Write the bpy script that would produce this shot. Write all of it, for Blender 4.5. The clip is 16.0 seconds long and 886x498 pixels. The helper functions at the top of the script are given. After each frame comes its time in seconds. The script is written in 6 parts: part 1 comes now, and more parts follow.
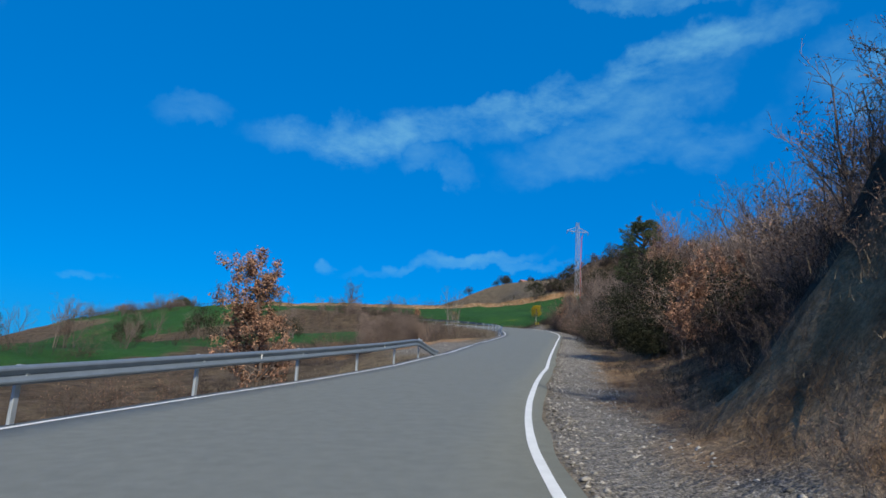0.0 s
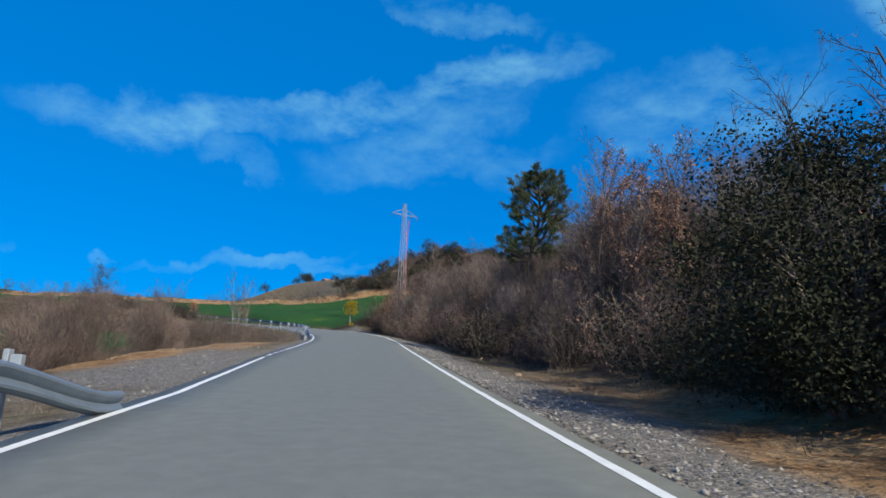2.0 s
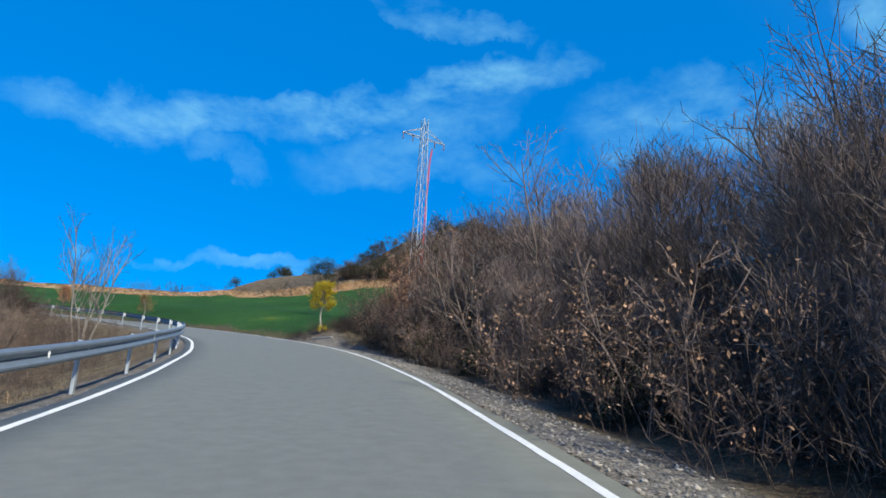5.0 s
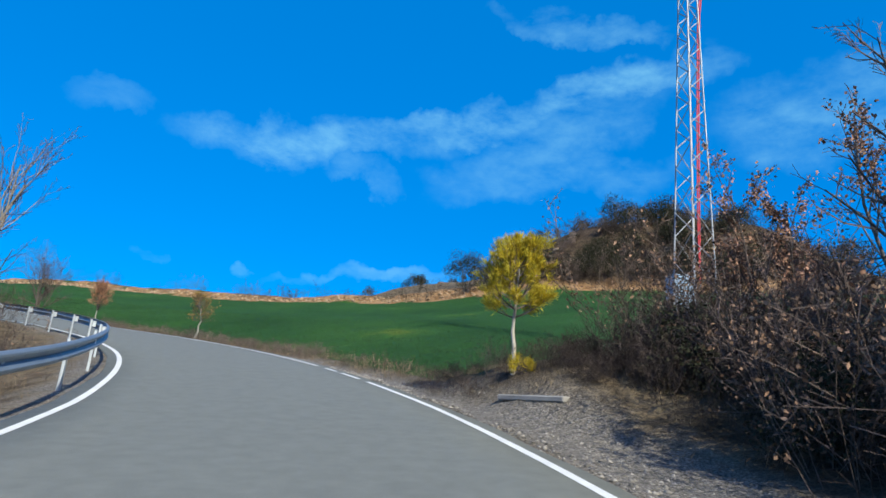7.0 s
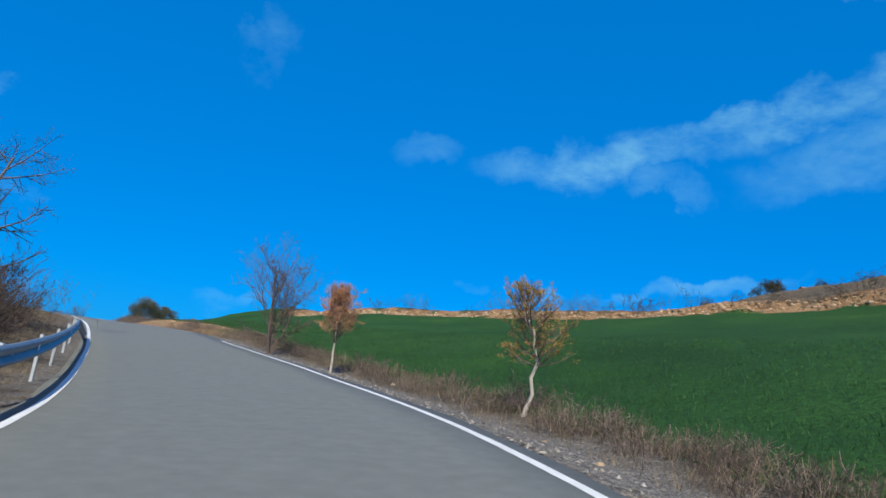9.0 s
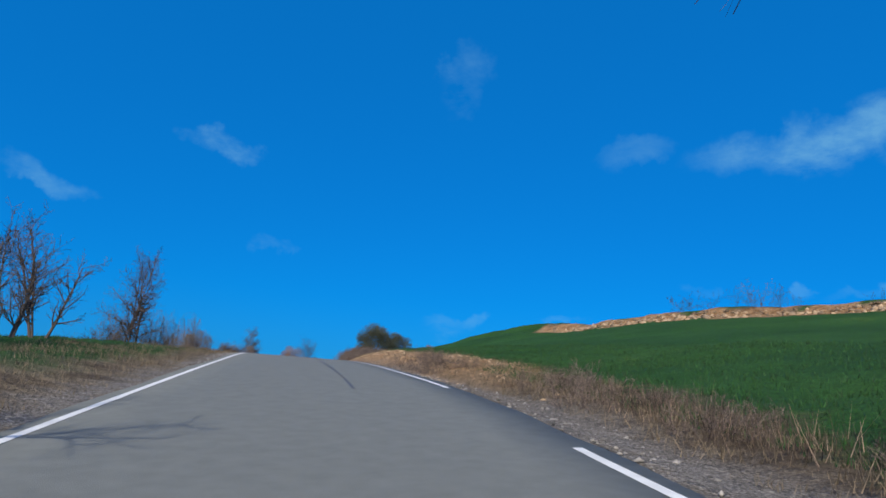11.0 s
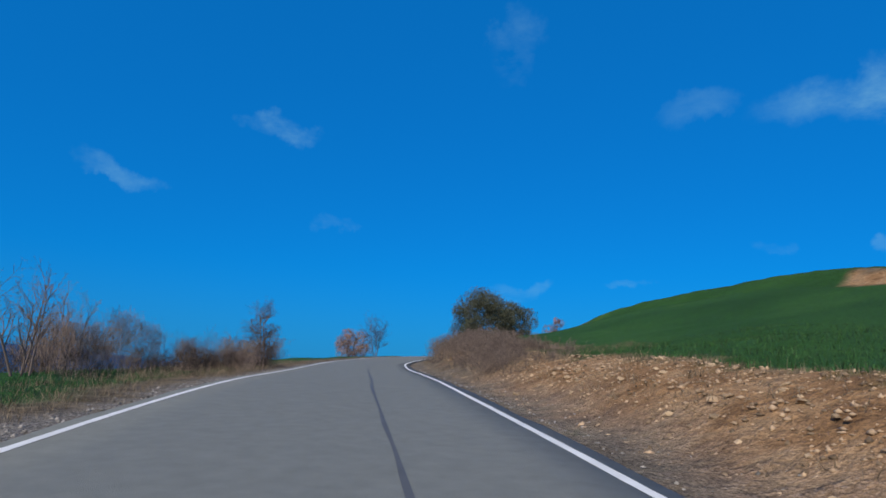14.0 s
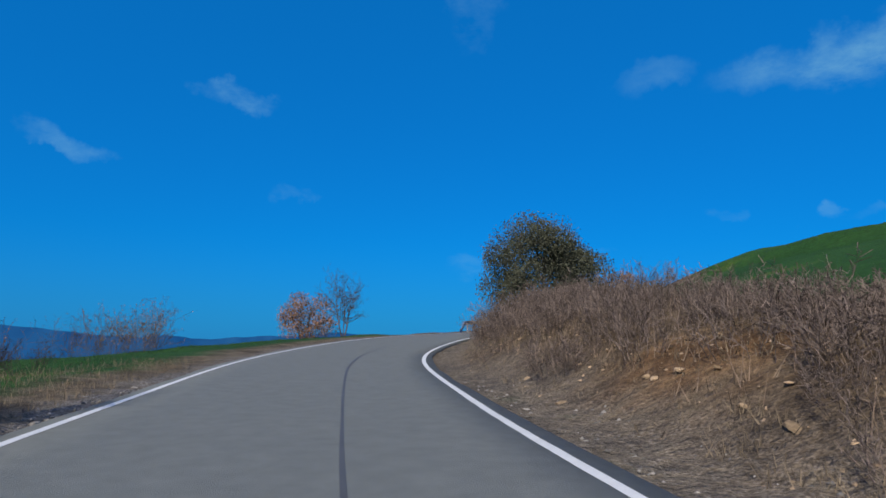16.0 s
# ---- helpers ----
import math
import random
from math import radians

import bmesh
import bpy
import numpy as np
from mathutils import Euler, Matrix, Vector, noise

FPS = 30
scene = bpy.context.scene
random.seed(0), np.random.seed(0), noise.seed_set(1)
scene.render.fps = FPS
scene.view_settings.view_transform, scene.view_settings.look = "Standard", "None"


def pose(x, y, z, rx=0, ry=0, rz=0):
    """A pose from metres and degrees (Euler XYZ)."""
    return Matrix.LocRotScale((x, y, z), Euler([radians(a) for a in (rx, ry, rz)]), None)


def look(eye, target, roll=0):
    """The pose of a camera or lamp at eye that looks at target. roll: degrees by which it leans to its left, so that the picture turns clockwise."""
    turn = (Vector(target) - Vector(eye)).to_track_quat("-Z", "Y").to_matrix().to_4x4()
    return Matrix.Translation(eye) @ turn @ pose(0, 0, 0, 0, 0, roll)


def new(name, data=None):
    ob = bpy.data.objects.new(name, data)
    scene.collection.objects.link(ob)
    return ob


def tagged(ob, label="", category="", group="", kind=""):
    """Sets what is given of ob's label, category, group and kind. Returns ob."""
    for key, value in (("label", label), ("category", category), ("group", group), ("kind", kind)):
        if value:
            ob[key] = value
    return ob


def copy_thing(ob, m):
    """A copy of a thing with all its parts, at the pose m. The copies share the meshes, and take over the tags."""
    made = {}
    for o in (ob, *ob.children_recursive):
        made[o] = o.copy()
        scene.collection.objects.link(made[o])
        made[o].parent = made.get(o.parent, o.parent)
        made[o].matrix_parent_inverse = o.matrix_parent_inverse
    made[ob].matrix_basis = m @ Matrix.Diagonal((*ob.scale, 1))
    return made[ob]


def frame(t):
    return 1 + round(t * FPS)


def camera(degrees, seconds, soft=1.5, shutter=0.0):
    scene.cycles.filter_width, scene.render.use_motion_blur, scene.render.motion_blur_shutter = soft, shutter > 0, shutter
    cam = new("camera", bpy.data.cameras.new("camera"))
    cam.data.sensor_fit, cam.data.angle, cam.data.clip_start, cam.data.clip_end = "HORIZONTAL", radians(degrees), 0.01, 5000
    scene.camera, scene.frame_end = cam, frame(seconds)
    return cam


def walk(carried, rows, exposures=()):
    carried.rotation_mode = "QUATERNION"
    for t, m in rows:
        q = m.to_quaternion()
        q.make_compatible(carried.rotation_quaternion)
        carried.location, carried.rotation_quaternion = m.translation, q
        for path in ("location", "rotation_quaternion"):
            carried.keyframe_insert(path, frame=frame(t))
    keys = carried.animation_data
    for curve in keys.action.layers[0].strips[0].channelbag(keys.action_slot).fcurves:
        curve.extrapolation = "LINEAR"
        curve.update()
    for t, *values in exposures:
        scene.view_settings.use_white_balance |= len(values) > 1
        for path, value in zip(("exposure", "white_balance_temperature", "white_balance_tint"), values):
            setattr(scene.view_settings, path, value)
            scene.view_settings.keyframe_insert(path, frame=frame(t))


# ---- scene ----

cam = camera(70.0, 16.0, soft=1.6)
# seconds, x, y, z, yaw to the left, pitch up, roll
ROWS = [
    (0, -0.269, 2.187, 0.505, -0.052, 13.271, 2.217),
    (0.5, -0.538, 7.355, 0.985, -7.053, 13.486, 1.838),
    (1, -0.306, 12.870, 1.514, -12.522, 13.763, 2.043),
    (1.5, 0.187, 18.492, 2.070, -16.260, 13.927, 1.595),
    (2, 1.026, 24.370, 2.719, -18.344, 14.120, 1.348),
    (2.5, 2.306, 31.101, 3.623, -19.288, 14.239, 1.404),
    (3, 3.590, 38.214, 4.500, -19.295, 14.156, 1.606),
    (3.5, 5.075, 44.553, 5.375, -19.262, 14.368, 1.514),
    (4, 6.390, 50.981, 6.199, -19.805, 14.403, 1.702),
    (4.5, 7.728, 57.531, 7.044, -20.182, 14.429, 2.053),
    (5, 9.102, 64.221, 7.926, -19.519, 14.539, 2.438),
    (5.5, 10.374, 71.031, 8.860, -17.635, 14.751, 2.839),
    (6, 11.347, 77.825, 9.869, -14.927, 14.930, 3.340),
    (6.5, 11.831, 84.319, 10.768, -11.876, 15.278, 3.988),
    (7, 11.838, 90.776, 11.549, -7.179, 14.907, 4.533),
    (7.5, 11.517, 97.123, 12.236, -1.252, 14.668, 4.740),
    (8, 10.329, 104.025, 13.063, 5.137, 14.939, 5.019),
    (8.5, 8.393, 110.363, 14.042, 12.488, 14.668, 5.325),
    (9, 5.501, 116.287, 14.772, 21.021, 14.356, 5.890),
    (9.5, 2.141, 121.240, 15.467, 29.395, 13.497, 6.188),
    (10, -2.440, 126.472, 16.088, 36.221, 13.121, 6.339),
    (10.5, -7.446, 131.478, 16.652, 39.680, 13.560, 5.447),
    (11, -12.574, 136.193, 17.432, 40.946, 14.116, 4.268),
    (11.5, -17.695, 140.650, 18.255, 42.105, 13.999, 3.221),
    (12, -22.797, 144.805, 19.005, 43.832, 13.162, 2.490),
    (12.5, -27.814, 148.610, 19.659, 45.345, 12.267, 2.081),
    (13, -32.556, 152.076, 20.161, 45.514, 12.170, 1.844),
    (13.5, -37.365, 155.500, 20.637, 45.797, 11.953, 1.806),
    (14, -42.474, 159.150, 21.026, 46.314, 11.221, 2.417),
    (14.5, -48.154, 163.268, 21.526, 46.288, 10.538, 2.799),
    (15, -53.513, 167.152, 21.806, 45.538, 10.072, 3.120),
    (15.5, -58.667, 170.878, 22.028, 43.902, 9.632, 3.248),
    (16, -63.399, 175.011, 22.201, 42.702, 8.602, 1.168),
]


def aim(x, y, z, yaw, pitch, roll):
    ya, pi_ = radians(yaw), radians(pitch)
    ahead = Vector((-math.sin(ya) * math.cos(pi_), math.cos(ya) * math.cos(pi_), math.sin(pi_)))
    eye = Vector((x, y, z))
    return look(eye, eye + ahead, roll)


walk(cam, [(t, aim(*row)) for t, *row in ROWS], exposures=[(0.0, 0.12, 6500, 5), (3.0, 0.36, 6500, 4), (7.0, 0.5, 6500, 3), (9.0, 0.28, 6500, 5), (10.2, 0.15, 6500, 8), (12.3, -0.05, 6500, 10), (16.0, -0.08, 6500, 10)])

# ---- sky and sun ----
SUN_AZ = (0.35, -0.935)      # the way to the sun, on the plan
SUN_EL = radians(36)
world = bpy.data.worlds.new("sky")
scene.world = world
world.use_nodes = True
wt = world.node_tree
wt.nodes.clear()
sky = wt.nodes.new("ShaderNodeTexSky")
sky.sky_type, sky.sun_disc = "NISHITA", False
sky.sun_elevation = SUN_EL
sky.sun_rotation = math.atan2(SUN_AZ[0], SUN_AZ[1])
sky.air_density, sky.dust_density, sky.ozone_density = 1.0, 0.3, 3.0
coord = wt.nodes.new("ShaderNodeTexCoord")
tint = wt.nodes.new("ShaderNodeMix")
tint.data_type, tint.blend_type = "RGBA", "MULTIPLY"
tint.inputs[0].default_value = 1.0
sunward = wt.nodes.new("ShaderNodeVectorMath")       # round the sun the sky is paler
sunward.operation = "DOT_PRODUCT"
wt.links.new(coord.outputs["Generated"], sunward.inputs[0])
sunward.inputs[1].default_value = Vector((SUN_AZ[0], SUN_AZ[1], math.tan(SUN_EL) * math.hypot(*SUN_AZ))).normalized()
pale = wt.nodes.new("ShaderNodeMapRange")
pale.interpolation_type = "SMOOTHSTEP"
pale.inputs[1].default_value, pale.inputs[2].default_value = 0.0, 1.0
wt.links.new(sunward.outputs["Value"], pale.inputs[0])
hue = wt.nodes.new("ShaderNodeMix")
hue.data_type = "RGBA"
hue.inputs[6].default_value, hue.inputs[7].default_value = (0.014, 0.665, 1.28, 1), (1.0, 0.85, 0.95, 1)
wt.links.new(pale.outputs[0], hue.inputs[0])
wt.links.new(hue.outputs[2], tint.inputs[7])
even = wt.nodes.new("ShaderNodeMix")          # clear winter air: the blue reaches down to the horizon
even.data_type = "RGBA"
even.inputs[0].default_value = 0.57
even.inputs[7].default_value = (1.9, 2.7, 4.6, 1)
wt.links.new(sky.outputs[0], even.inputs[6])
wt.links.new(even.outputs[2], tint.inputs[6])


ruffle = wt.nodes.new("ShaderNodeTexNoise")
ruffle.inputs["Scale"].default_value, ruffle.inputs["Detail"].default_value, ruffle.inputs["Roughness"].default_value = 7.0, 6.0, 0.6
wt.links.new(coord.outputs["Generated"], ruffle.inputs["Vector"])
centred = wt.nodes.new("ShaderNodeVectorMath")
centred.operation = "SUBTRACT"
centred.inputs[1].default_value = (0.5, 0.5, 0.5)
wt.links.new(ruffle.outputs["Color"], centred.inputs[0])
bent = wt.nodes.new("ShaderNodeVectorMath")
bent.operation = "MULTIPLY_ADD"
bent.inputs[1].default_value = (0.20, 0.20, 0.13)
wt.links.new(centred.outputs[0], bent.inputs[0])
wt.links.new(coord.outputs["Generated"], bent.inputs[2])


def cloud_mask(centre, right, half_w, half_h, soft=0.5):
    """A soft ellipse of the sky round the way centre, its long side along right."""
    c = Vector(centre).normalized()
    r = Vector(right)
    r = (r - c * r.dot(c)).normalized()
    u = c.cross(r)
    outs = []
    for axis, half in ((r, half_w), (u, half_h)):
        d = wt.nodes.new("ShaderNodeVectorMath")
        d.operation = "DOT_PRODUCT"
        wt.links.new(bent.outputs[0], d.inputs[0])
        d.inputs[1].default_value = axis / half
        p = wt.nodes.new("ShaderNodeMath")
        p.operation = "POWER"
        a = wt.nodes.new("ShaderNodeMath")
        a.operation = "ABSOLUTE"
        wt.links.new(d.outputs["Value"], a.inputs[0])
        wt.links.new(a.outputs[0], p.inputs[0])
        p.inputs[1].default_value = 2.0
        outs.append(p)
    s = wt.nodes.new("ShaderNodeMath")
    wt.links.new(outs[0].outputs[0], s.inputs[0])
    wt.links.new(outs[1].outputs[0], s.inputs[1])
    m = wt.nodes.new("ShaderNodeMapRange")
    m.interpolation_type = "SMOOTHSTEP"
    m.inputs[1].default_value, m.inputs[2].default_value = 1.9, 0.0
    wt.links.new(s.outputs[0], m.inputs[0])
    front = wt.nodes.new("ShaderNodeVectorMath")
    front.operation = "DOT_PRODUCT"
    wt.links.new(coord.outputs["Generated"], front.inputs[0])
    front.inputs[1].default_value = c
    g = wt.nodes.new("ShaderNodeMath")
    g.operation = "GREATER_THAN"
    wt.links.new(front.outputs["Value"], g.inputs[0])
    g.inputs[1].default_value = 0.2
    k = wt.nodes.new("ShaderNodeMath")
    k.operation = "MULTIPLY"
    wt.links.new(m.outputs[0], k.inputs[0])
    wt.links.new(g.outputs[0], k.inputs[1])
    return k


def wadd(a, b, op="MAXIMUM"):
    n = wt.nodes.new("ShaderNodeMath")
    n.operation = op
    wt.links.new(a.outputs[0], n.inputs[0])
    wt.links.new(b.outputs[0], n.inputs[1])
    return n


# way to the centre, way along the long side, half width, half height, density
CLOUDS_A = [
    ((-0.124, 0.910, 0.395), (0.99, 0.09, 0.04), 0.171, 0.041, 1.0),
    ((0.107, 0.892, 0.439), (0.93, -0.27, 0.26), 0.164, 0.028, 0.9),
    ((0.290, 0.819, 0.496), (0.84, -0.48, 0.25), 0.112, 0.036, 1.0),
    ((0.228, 0.875, 0.427), (0.81, -0.43, 0.40), 0.149, 0.053, 0.55),
    ((0.253, 0.893, 0.372), (0.94, -0.32, 0.07), 0.177, 0.035, 0.5),
    ((0.597, 0.678, 0.429), (0.72, -0.69, 0.04), 0.152, 0.068, 0.75),
    ((0.410, 0.757, 0.509), (0.89, -0.46, -0.08), 0.059, 0.034, 0.6),
    ((-0.051, 0.933, 0.350), (1.00, 0.04, -0.04), 0.050, 0.022, 0.4),
    ((-0.281, 0.877, 0.390), (0.95, 0.17, 0.25), 0.037, 0.016, 0.3),
    ((0.256, 0.778, 0.574), (0.95, -0.29, -0.08), 0.092, 0.021, 0.6),
]
CLOUDS_B = [
    ((0.730, 0.476, 0.491), (0.63, -0.24, -0.74), 0.056, 0.035, 0.8),
    ((0.014, 0.980, 0.201), (0.99, -0.06, 0.11), 0.164, 0.012, 0.55),
    ((-0.091, 0.977, 0.193), (0.99, 0.05, 0.10), 0.022, 0.012, 0.7),
    ((0.116, 0.973, 0.200), (0.99, -0.15, 0.00), 0.106, 0.009, 0.4),
    ((-0.833, 0.424, 0.354), (0.36, 0.89, -0.29), 0.055, 0.022, 0.75),
    ((-0.576, 0.658, 0.485), (0.70, 0.69, -0.16), 0.038, 0.060, 0.32),
    ((-0.931, 0.256, 0.259), (0.21, 0.95, -0.24), 0.055, 0.020, 0.6),
    ((-0.487, 0.860, 0.154), (0.88, 0.46, 0.06), 0.039, 0.009, 0.6),
    ((-0.623, 0.770, 0.137), (0.80, 0.61, 0.02), 0.053, 0.014, 0.45),
    ((-0.798, 0.560, 0.224), (0.61, 0.79, 0.07), 0.035, 0.011, 0.3),
]
CLOUDS_C = [
    ((-0.178, 0.965, 0.193), (0.98, 0.18, -0.09), 0.018, 0.015, 0.5),
    ((-0.320, 0.927, 0.194), (0.95, 0.32, -0.06), 0.021, 0.010, 0.35),
    ((-0.366, 0.842, 0.396), (0.93, 0.36, 0.05), 0.049, 0.026, 0.3),
    ((0.227, 0.781, 0.582), (0.96, -0.28, -0.05), 0.092, 0.021, 0.5),
]
cloud = wt.nodes.new("ShaderNodeValue")
cloud.outputs[0].default_value = 0.0
for centre, right, half_w, half_h, dense in (*CLOUDS_A, *CLOUDS_B, *CLOUDS_C):
    if (centre, right, half_w, half_h, dense) in CLOUDS_A:
        turn = Matrix.Rotation(radians(-1.9), 3, "Z")
        centre, right, half_h = turn @ Vector(centre), turn @ Vector(right), half_h * 0.85
    else:
        half_w, half_h = half_w * 0.85, half_h * 0.8
    k = cloud_mask(centre, right, half_w, half_h)
    v = wt.nodes.new("ShaderNodeValue")
    v.outputs[0].default_value = (0.66 if half_w > 0.09 else 0.6) * dense
    cloud = wadd(cloud, wadd(k, v, "MULTIPLY"))

wisp = wt.nodes.new("ShaderNodeTexNoise")
wisp.inputs["Scale"].default_value, wisp.inputs["Detail"].default_value, wisp.inputs["Roughness"].default_value = 9.0, 7.0, 0.62
stretch = wt.nodes.new("ShaderNodeMapping")
stretch.inputs["Scale"].default_value = (1.0, 1.0, 2.2)
wt.links.new(coord.outputs["Generated"], stretch.inputs["Vector"])
wt.links.new(stretch.outputs[0], wisp.inputs["Vector"])
puff = wt.nodes.new("ShaderNodeMapRange")
puff.inputs[1].default_value, puff.inputs[2].default_value = 0.34, 0.68
wt.links.new(wisp.outputs["Fac"], puff.inputs[0])
cover = wadd(cloud, puff, "MULTIPLY")
cloudy = wt.nodes.new("ShaderNodeMix")
cloudy.data_type = "RGBA"
wt.links.new(cover.outputs[0], cloudy.inputs[0])
low = wt.nodes.new("ShaderNodeSeparateXYZ")
wt.links.new(coord.outputs["Generated"], low.inputs[0])
haze = wt.nodes.new("ShaderNodeMapRange")          # haze towards the horizon
haze.interpolation_type = "SMOOTHSTEP"
for i, value in ((1, 0.17), (2, -0.02), (3, 0.0), (4, 0.5)):
    haze.inputs[i].default_value = value
wt.links.new(low.outputs["Z"], haze.inputs[0])
hazy = wt.nodes.new("ShaderNodeMix")
hazy.data_type = "RGBA"
hazy.inputs[7].default_value = (0.36, 1.95, 5.0, 1)
wt.links.new(haze.outputs[0], hazy.inputs[0])
wt.links.new(tint.outputs[2], hazy.inputs[6])
wt.links.new(hazy.outputs[2], cloudy.inputs[6])
cloudy.inputs[7].default_value = (2.1, 5.0, 7.0, 1)
back = wt.nodes.new("ShaderNodeBackground")
back.inputs["Strength"].default_value = 0.105
wt.links.new(cloudy.outputs[2], back.inputs["Color"])
wout = wt.nodes.new("ShaderNodeOutputWorld")
wt.links.new(back.outputs[0], wout.inputs[0])

sun = new("sun", bpy.data.lights.new("sun", "SUN"))
sun.data.energy, sun.data.angle, sun.data.color = 4.2, radians(0.5), (1.0, 0.93, 0.82)
sun.matrix_world = look((SUN_AZ[0] * 100, SUN_AZ[1] * 100, 0), (0, 0, -math.tan(SUN_EL) * 100 * math.hypot(*SUN_AZ)))


# ---- materials ----
def mat(name, base, rough=0.85, metal=0.0, spread=0.25, scale=6.0, fine=60.0, bump=0.0, other=None, patch=0.0, per_object=0.0, per_island=0.0, space="Object", spec=0.3):
    """A procedural surface: base colour varied at two scales, with fine relief; other: a second colour that comes in patches."""
    m = bpy.data.materials.new(name)
    m.use_nodes = True
    nt = m.node_tree
    b = nt.nodes["Principled BSDF"]
    b.inputs["Roughness"].default_value, b.inputs["Metallic"].default_value = rough, metal
    b.inputs["Specular IOR Level"].default_value = spec
    tc = nt.nodes.new("ShaderNodeTexCoord")
    big, small = nt.nodes.new("ShaderNodeTexNoise"), nt.nodes.new("ShaderNodeTexNoise")
    for n, s, det in ((big, scale, 4.0), (small, fine, 3.0)):
        n.inputs["Scale"].default_value, n.inputs["Detail"].default_value = s, det
        nt.links.new(tc.outputs[space], n.inputs["Vector"])
    total = nt.nodes.new("ShaderNodeMath")
    total.operation = "MULTIPLY_ADD"
    nt.links.new(big.outputs["Fac"], total.inputs[0])
    total.inputs[1].default_value = 0.6
    half = nt.nodes.new("ShaderNodeMath")
    half.operation = "MULTIPLY"
    half.inputs[1].default_value = 0.4
    nt.links.new(small.outputs["Fac"], half.inputs[0])
    nt.links.new(half.outputs[0], total.inputs[2])
    last = total
    for amount, kind, socket in ((per_object, "ShaderNodeObjectInfo", "Random"), (per_island, "ShaderNodeNewGeometry", "Random Per Island")):
        if amount:
            info = nt.nodes.new(kind)
            add = nt.nodes.new("ShaderNodeMath")
            add.operation = "MULTIPLY_ADD"
            sub = nt.nodes.new("ShaderNodeMath")
            sub.operation = "SUBTRACT"
            sub.inputs[1].default_value = 0.5
            nt.links.new(info.outputs[socket], sub.inputs[0])
            nt.links.new(sub.outputs[0], add.inputs[0])
            add.inputs[1].default_value = amount
            nt.links.new(last.outputs[0], add.inputs[2])
            last = add
    gain = nt.nodes.new("ShaderNodeMapRange")
    gain.inputs[1].default_value, gain.inputs[2].default_value = 0.3, 0.7
    gain.inputs[3].default_value, gain.inputs[4].default_value = 1 - spread, 1 + spread
    gain.clamp = False
    nt.links.new(last.outputs[0], gain.inputs[0])
    colour = nt.nodes.new("ShaderNodeMix")
    colour.data_type, colour.blend_type = "RGBA", "MULTIPLY"
    colour.inputs[0].default_value = 1.0
    colour.inputs[6].default_value = (*base, 1)
    if other:
        pick = nt.nodes.new("ShaderNodeMix")
        pick.data_type = "RGBA"
        pick.inputs[6].default_value, pick.inputs[7].default_value = (*base, 1), (*other, 1)
        edge = nt.nodes.new("ShaderNodeMapRange")
        edge.inputs[1].default_value, edge.inputs[2].default_value = 0.56 - patch, 0.66 - patch
        src = last if (per_island or per_object) else big
        nt.links.new(src.outputs[0], edge.inputs[0])
        nt.links.new(edge.outputs[0], pick.inputs[0])
        nt.links.new(pick.outputs[2], colour.inputs[6])
    nt.links.new(gain.outputs[0], colour.inputs[7])
    nt.links.new(colour.outputs[2], b.inputs["Base Color"])
    if bump:
        bp = nt.nodes.new("ShaderNodeBump")
        bp.inputs["Strength"].default_value, bp.inputs["Distance"].default_value = bump, 0.02
        nt.links.new(small.outputs["Fac"], bp.inputs["Height"])
        nt.links.new(bp.outputs[0], b.inputs["Normal"])
    return m


ASPHALT = mat("asphalt", (0.172, 0.181, 0.165), 0.8, spread=0.14, scale=4.0, fine=85, bump=0.6, spec=0.35)
TAR = mat("tar_joint", (0.095, 0.095, 0.092), 0.6, spread=0.2, scale=2, fine=60)
PAINT = mat("road_paint", (0.72, 0.72, 0.70), 0.6, spread=0.14, scale=3, fine=50, bump=0.2)
STEEL = mat("galvanised_steel", (0.21, 0.25, 0.29), 0.5, metal=0.45, spread=0.15, scale=3, fine=40)
POST = mat("post_steel", (0.46, 0.50, 0.53), 0.5, metal=0.5, spread=0.15, scale=3, fine=40)
WHITE = mat("reflector_white", (0.82, 0.82, 0.80), 0.4, spread=0.05)
BARK = mat("grey_bark", (0.14, 0.11, 0.095), 0.9, spread=0.3, scale=4, fine=30, bump=0.4, per_object=0.5)
TWIG = mat("bare_twigs", (0.172, 0.130, 0.110), 0.9, spread=0.35, scale=2, fine=20, per_object=0.6)
PALE_BARK = mat("pale_bark", (0.42, 0.38, 0.33), 0.85, spread=0.25, scale=5, fine=40, bump=0.3)
BROWN_LEAF = mat("withered_leaf", (0.28, 0.155, 0.10), 0.8, spread=0.4, scale=3, fine=20, per_island=0.8)
DULL_LEAF = mat("dull_withered_leaf", (0.22, 0.135, 0.088), 0.85, spread=0.4, scale=3, fine=20, per_island=0.8)
DARK_LEAF = mat("evergreen_leaf", (0.040, 0.042, 0.026), 0.9, spread=0.2, scale=3, fine=20, per_island=0.35, spec=0.05)
OAK_LEAF = mat("grey_oak_leaf", (0.085, 0.090, 0.060), 0.85, spread=0.32, scale=3, fine=20, per_island=0.7, spec=0.15)
PINE_LEAF = mat("pine_needle", (0.080, 0.100, 0.045), 0.7, spread=0.4, scale=3, fine=20, per_island=0.7)
YELLOW_LEAF = mat("yellow_needle", (0.56, 0.42, 0.02), 0.7, spread=0.35, scale=3, fine=20, per_island=0.9, other=(0.30, 0.27, 0.03), patch=-0.10)
RUST_LEAF = mat("rust_needle", (0.34, 0.17, 0.095), 0.75, spread=0.35, scale=3, fine=20, per_island=0.9)
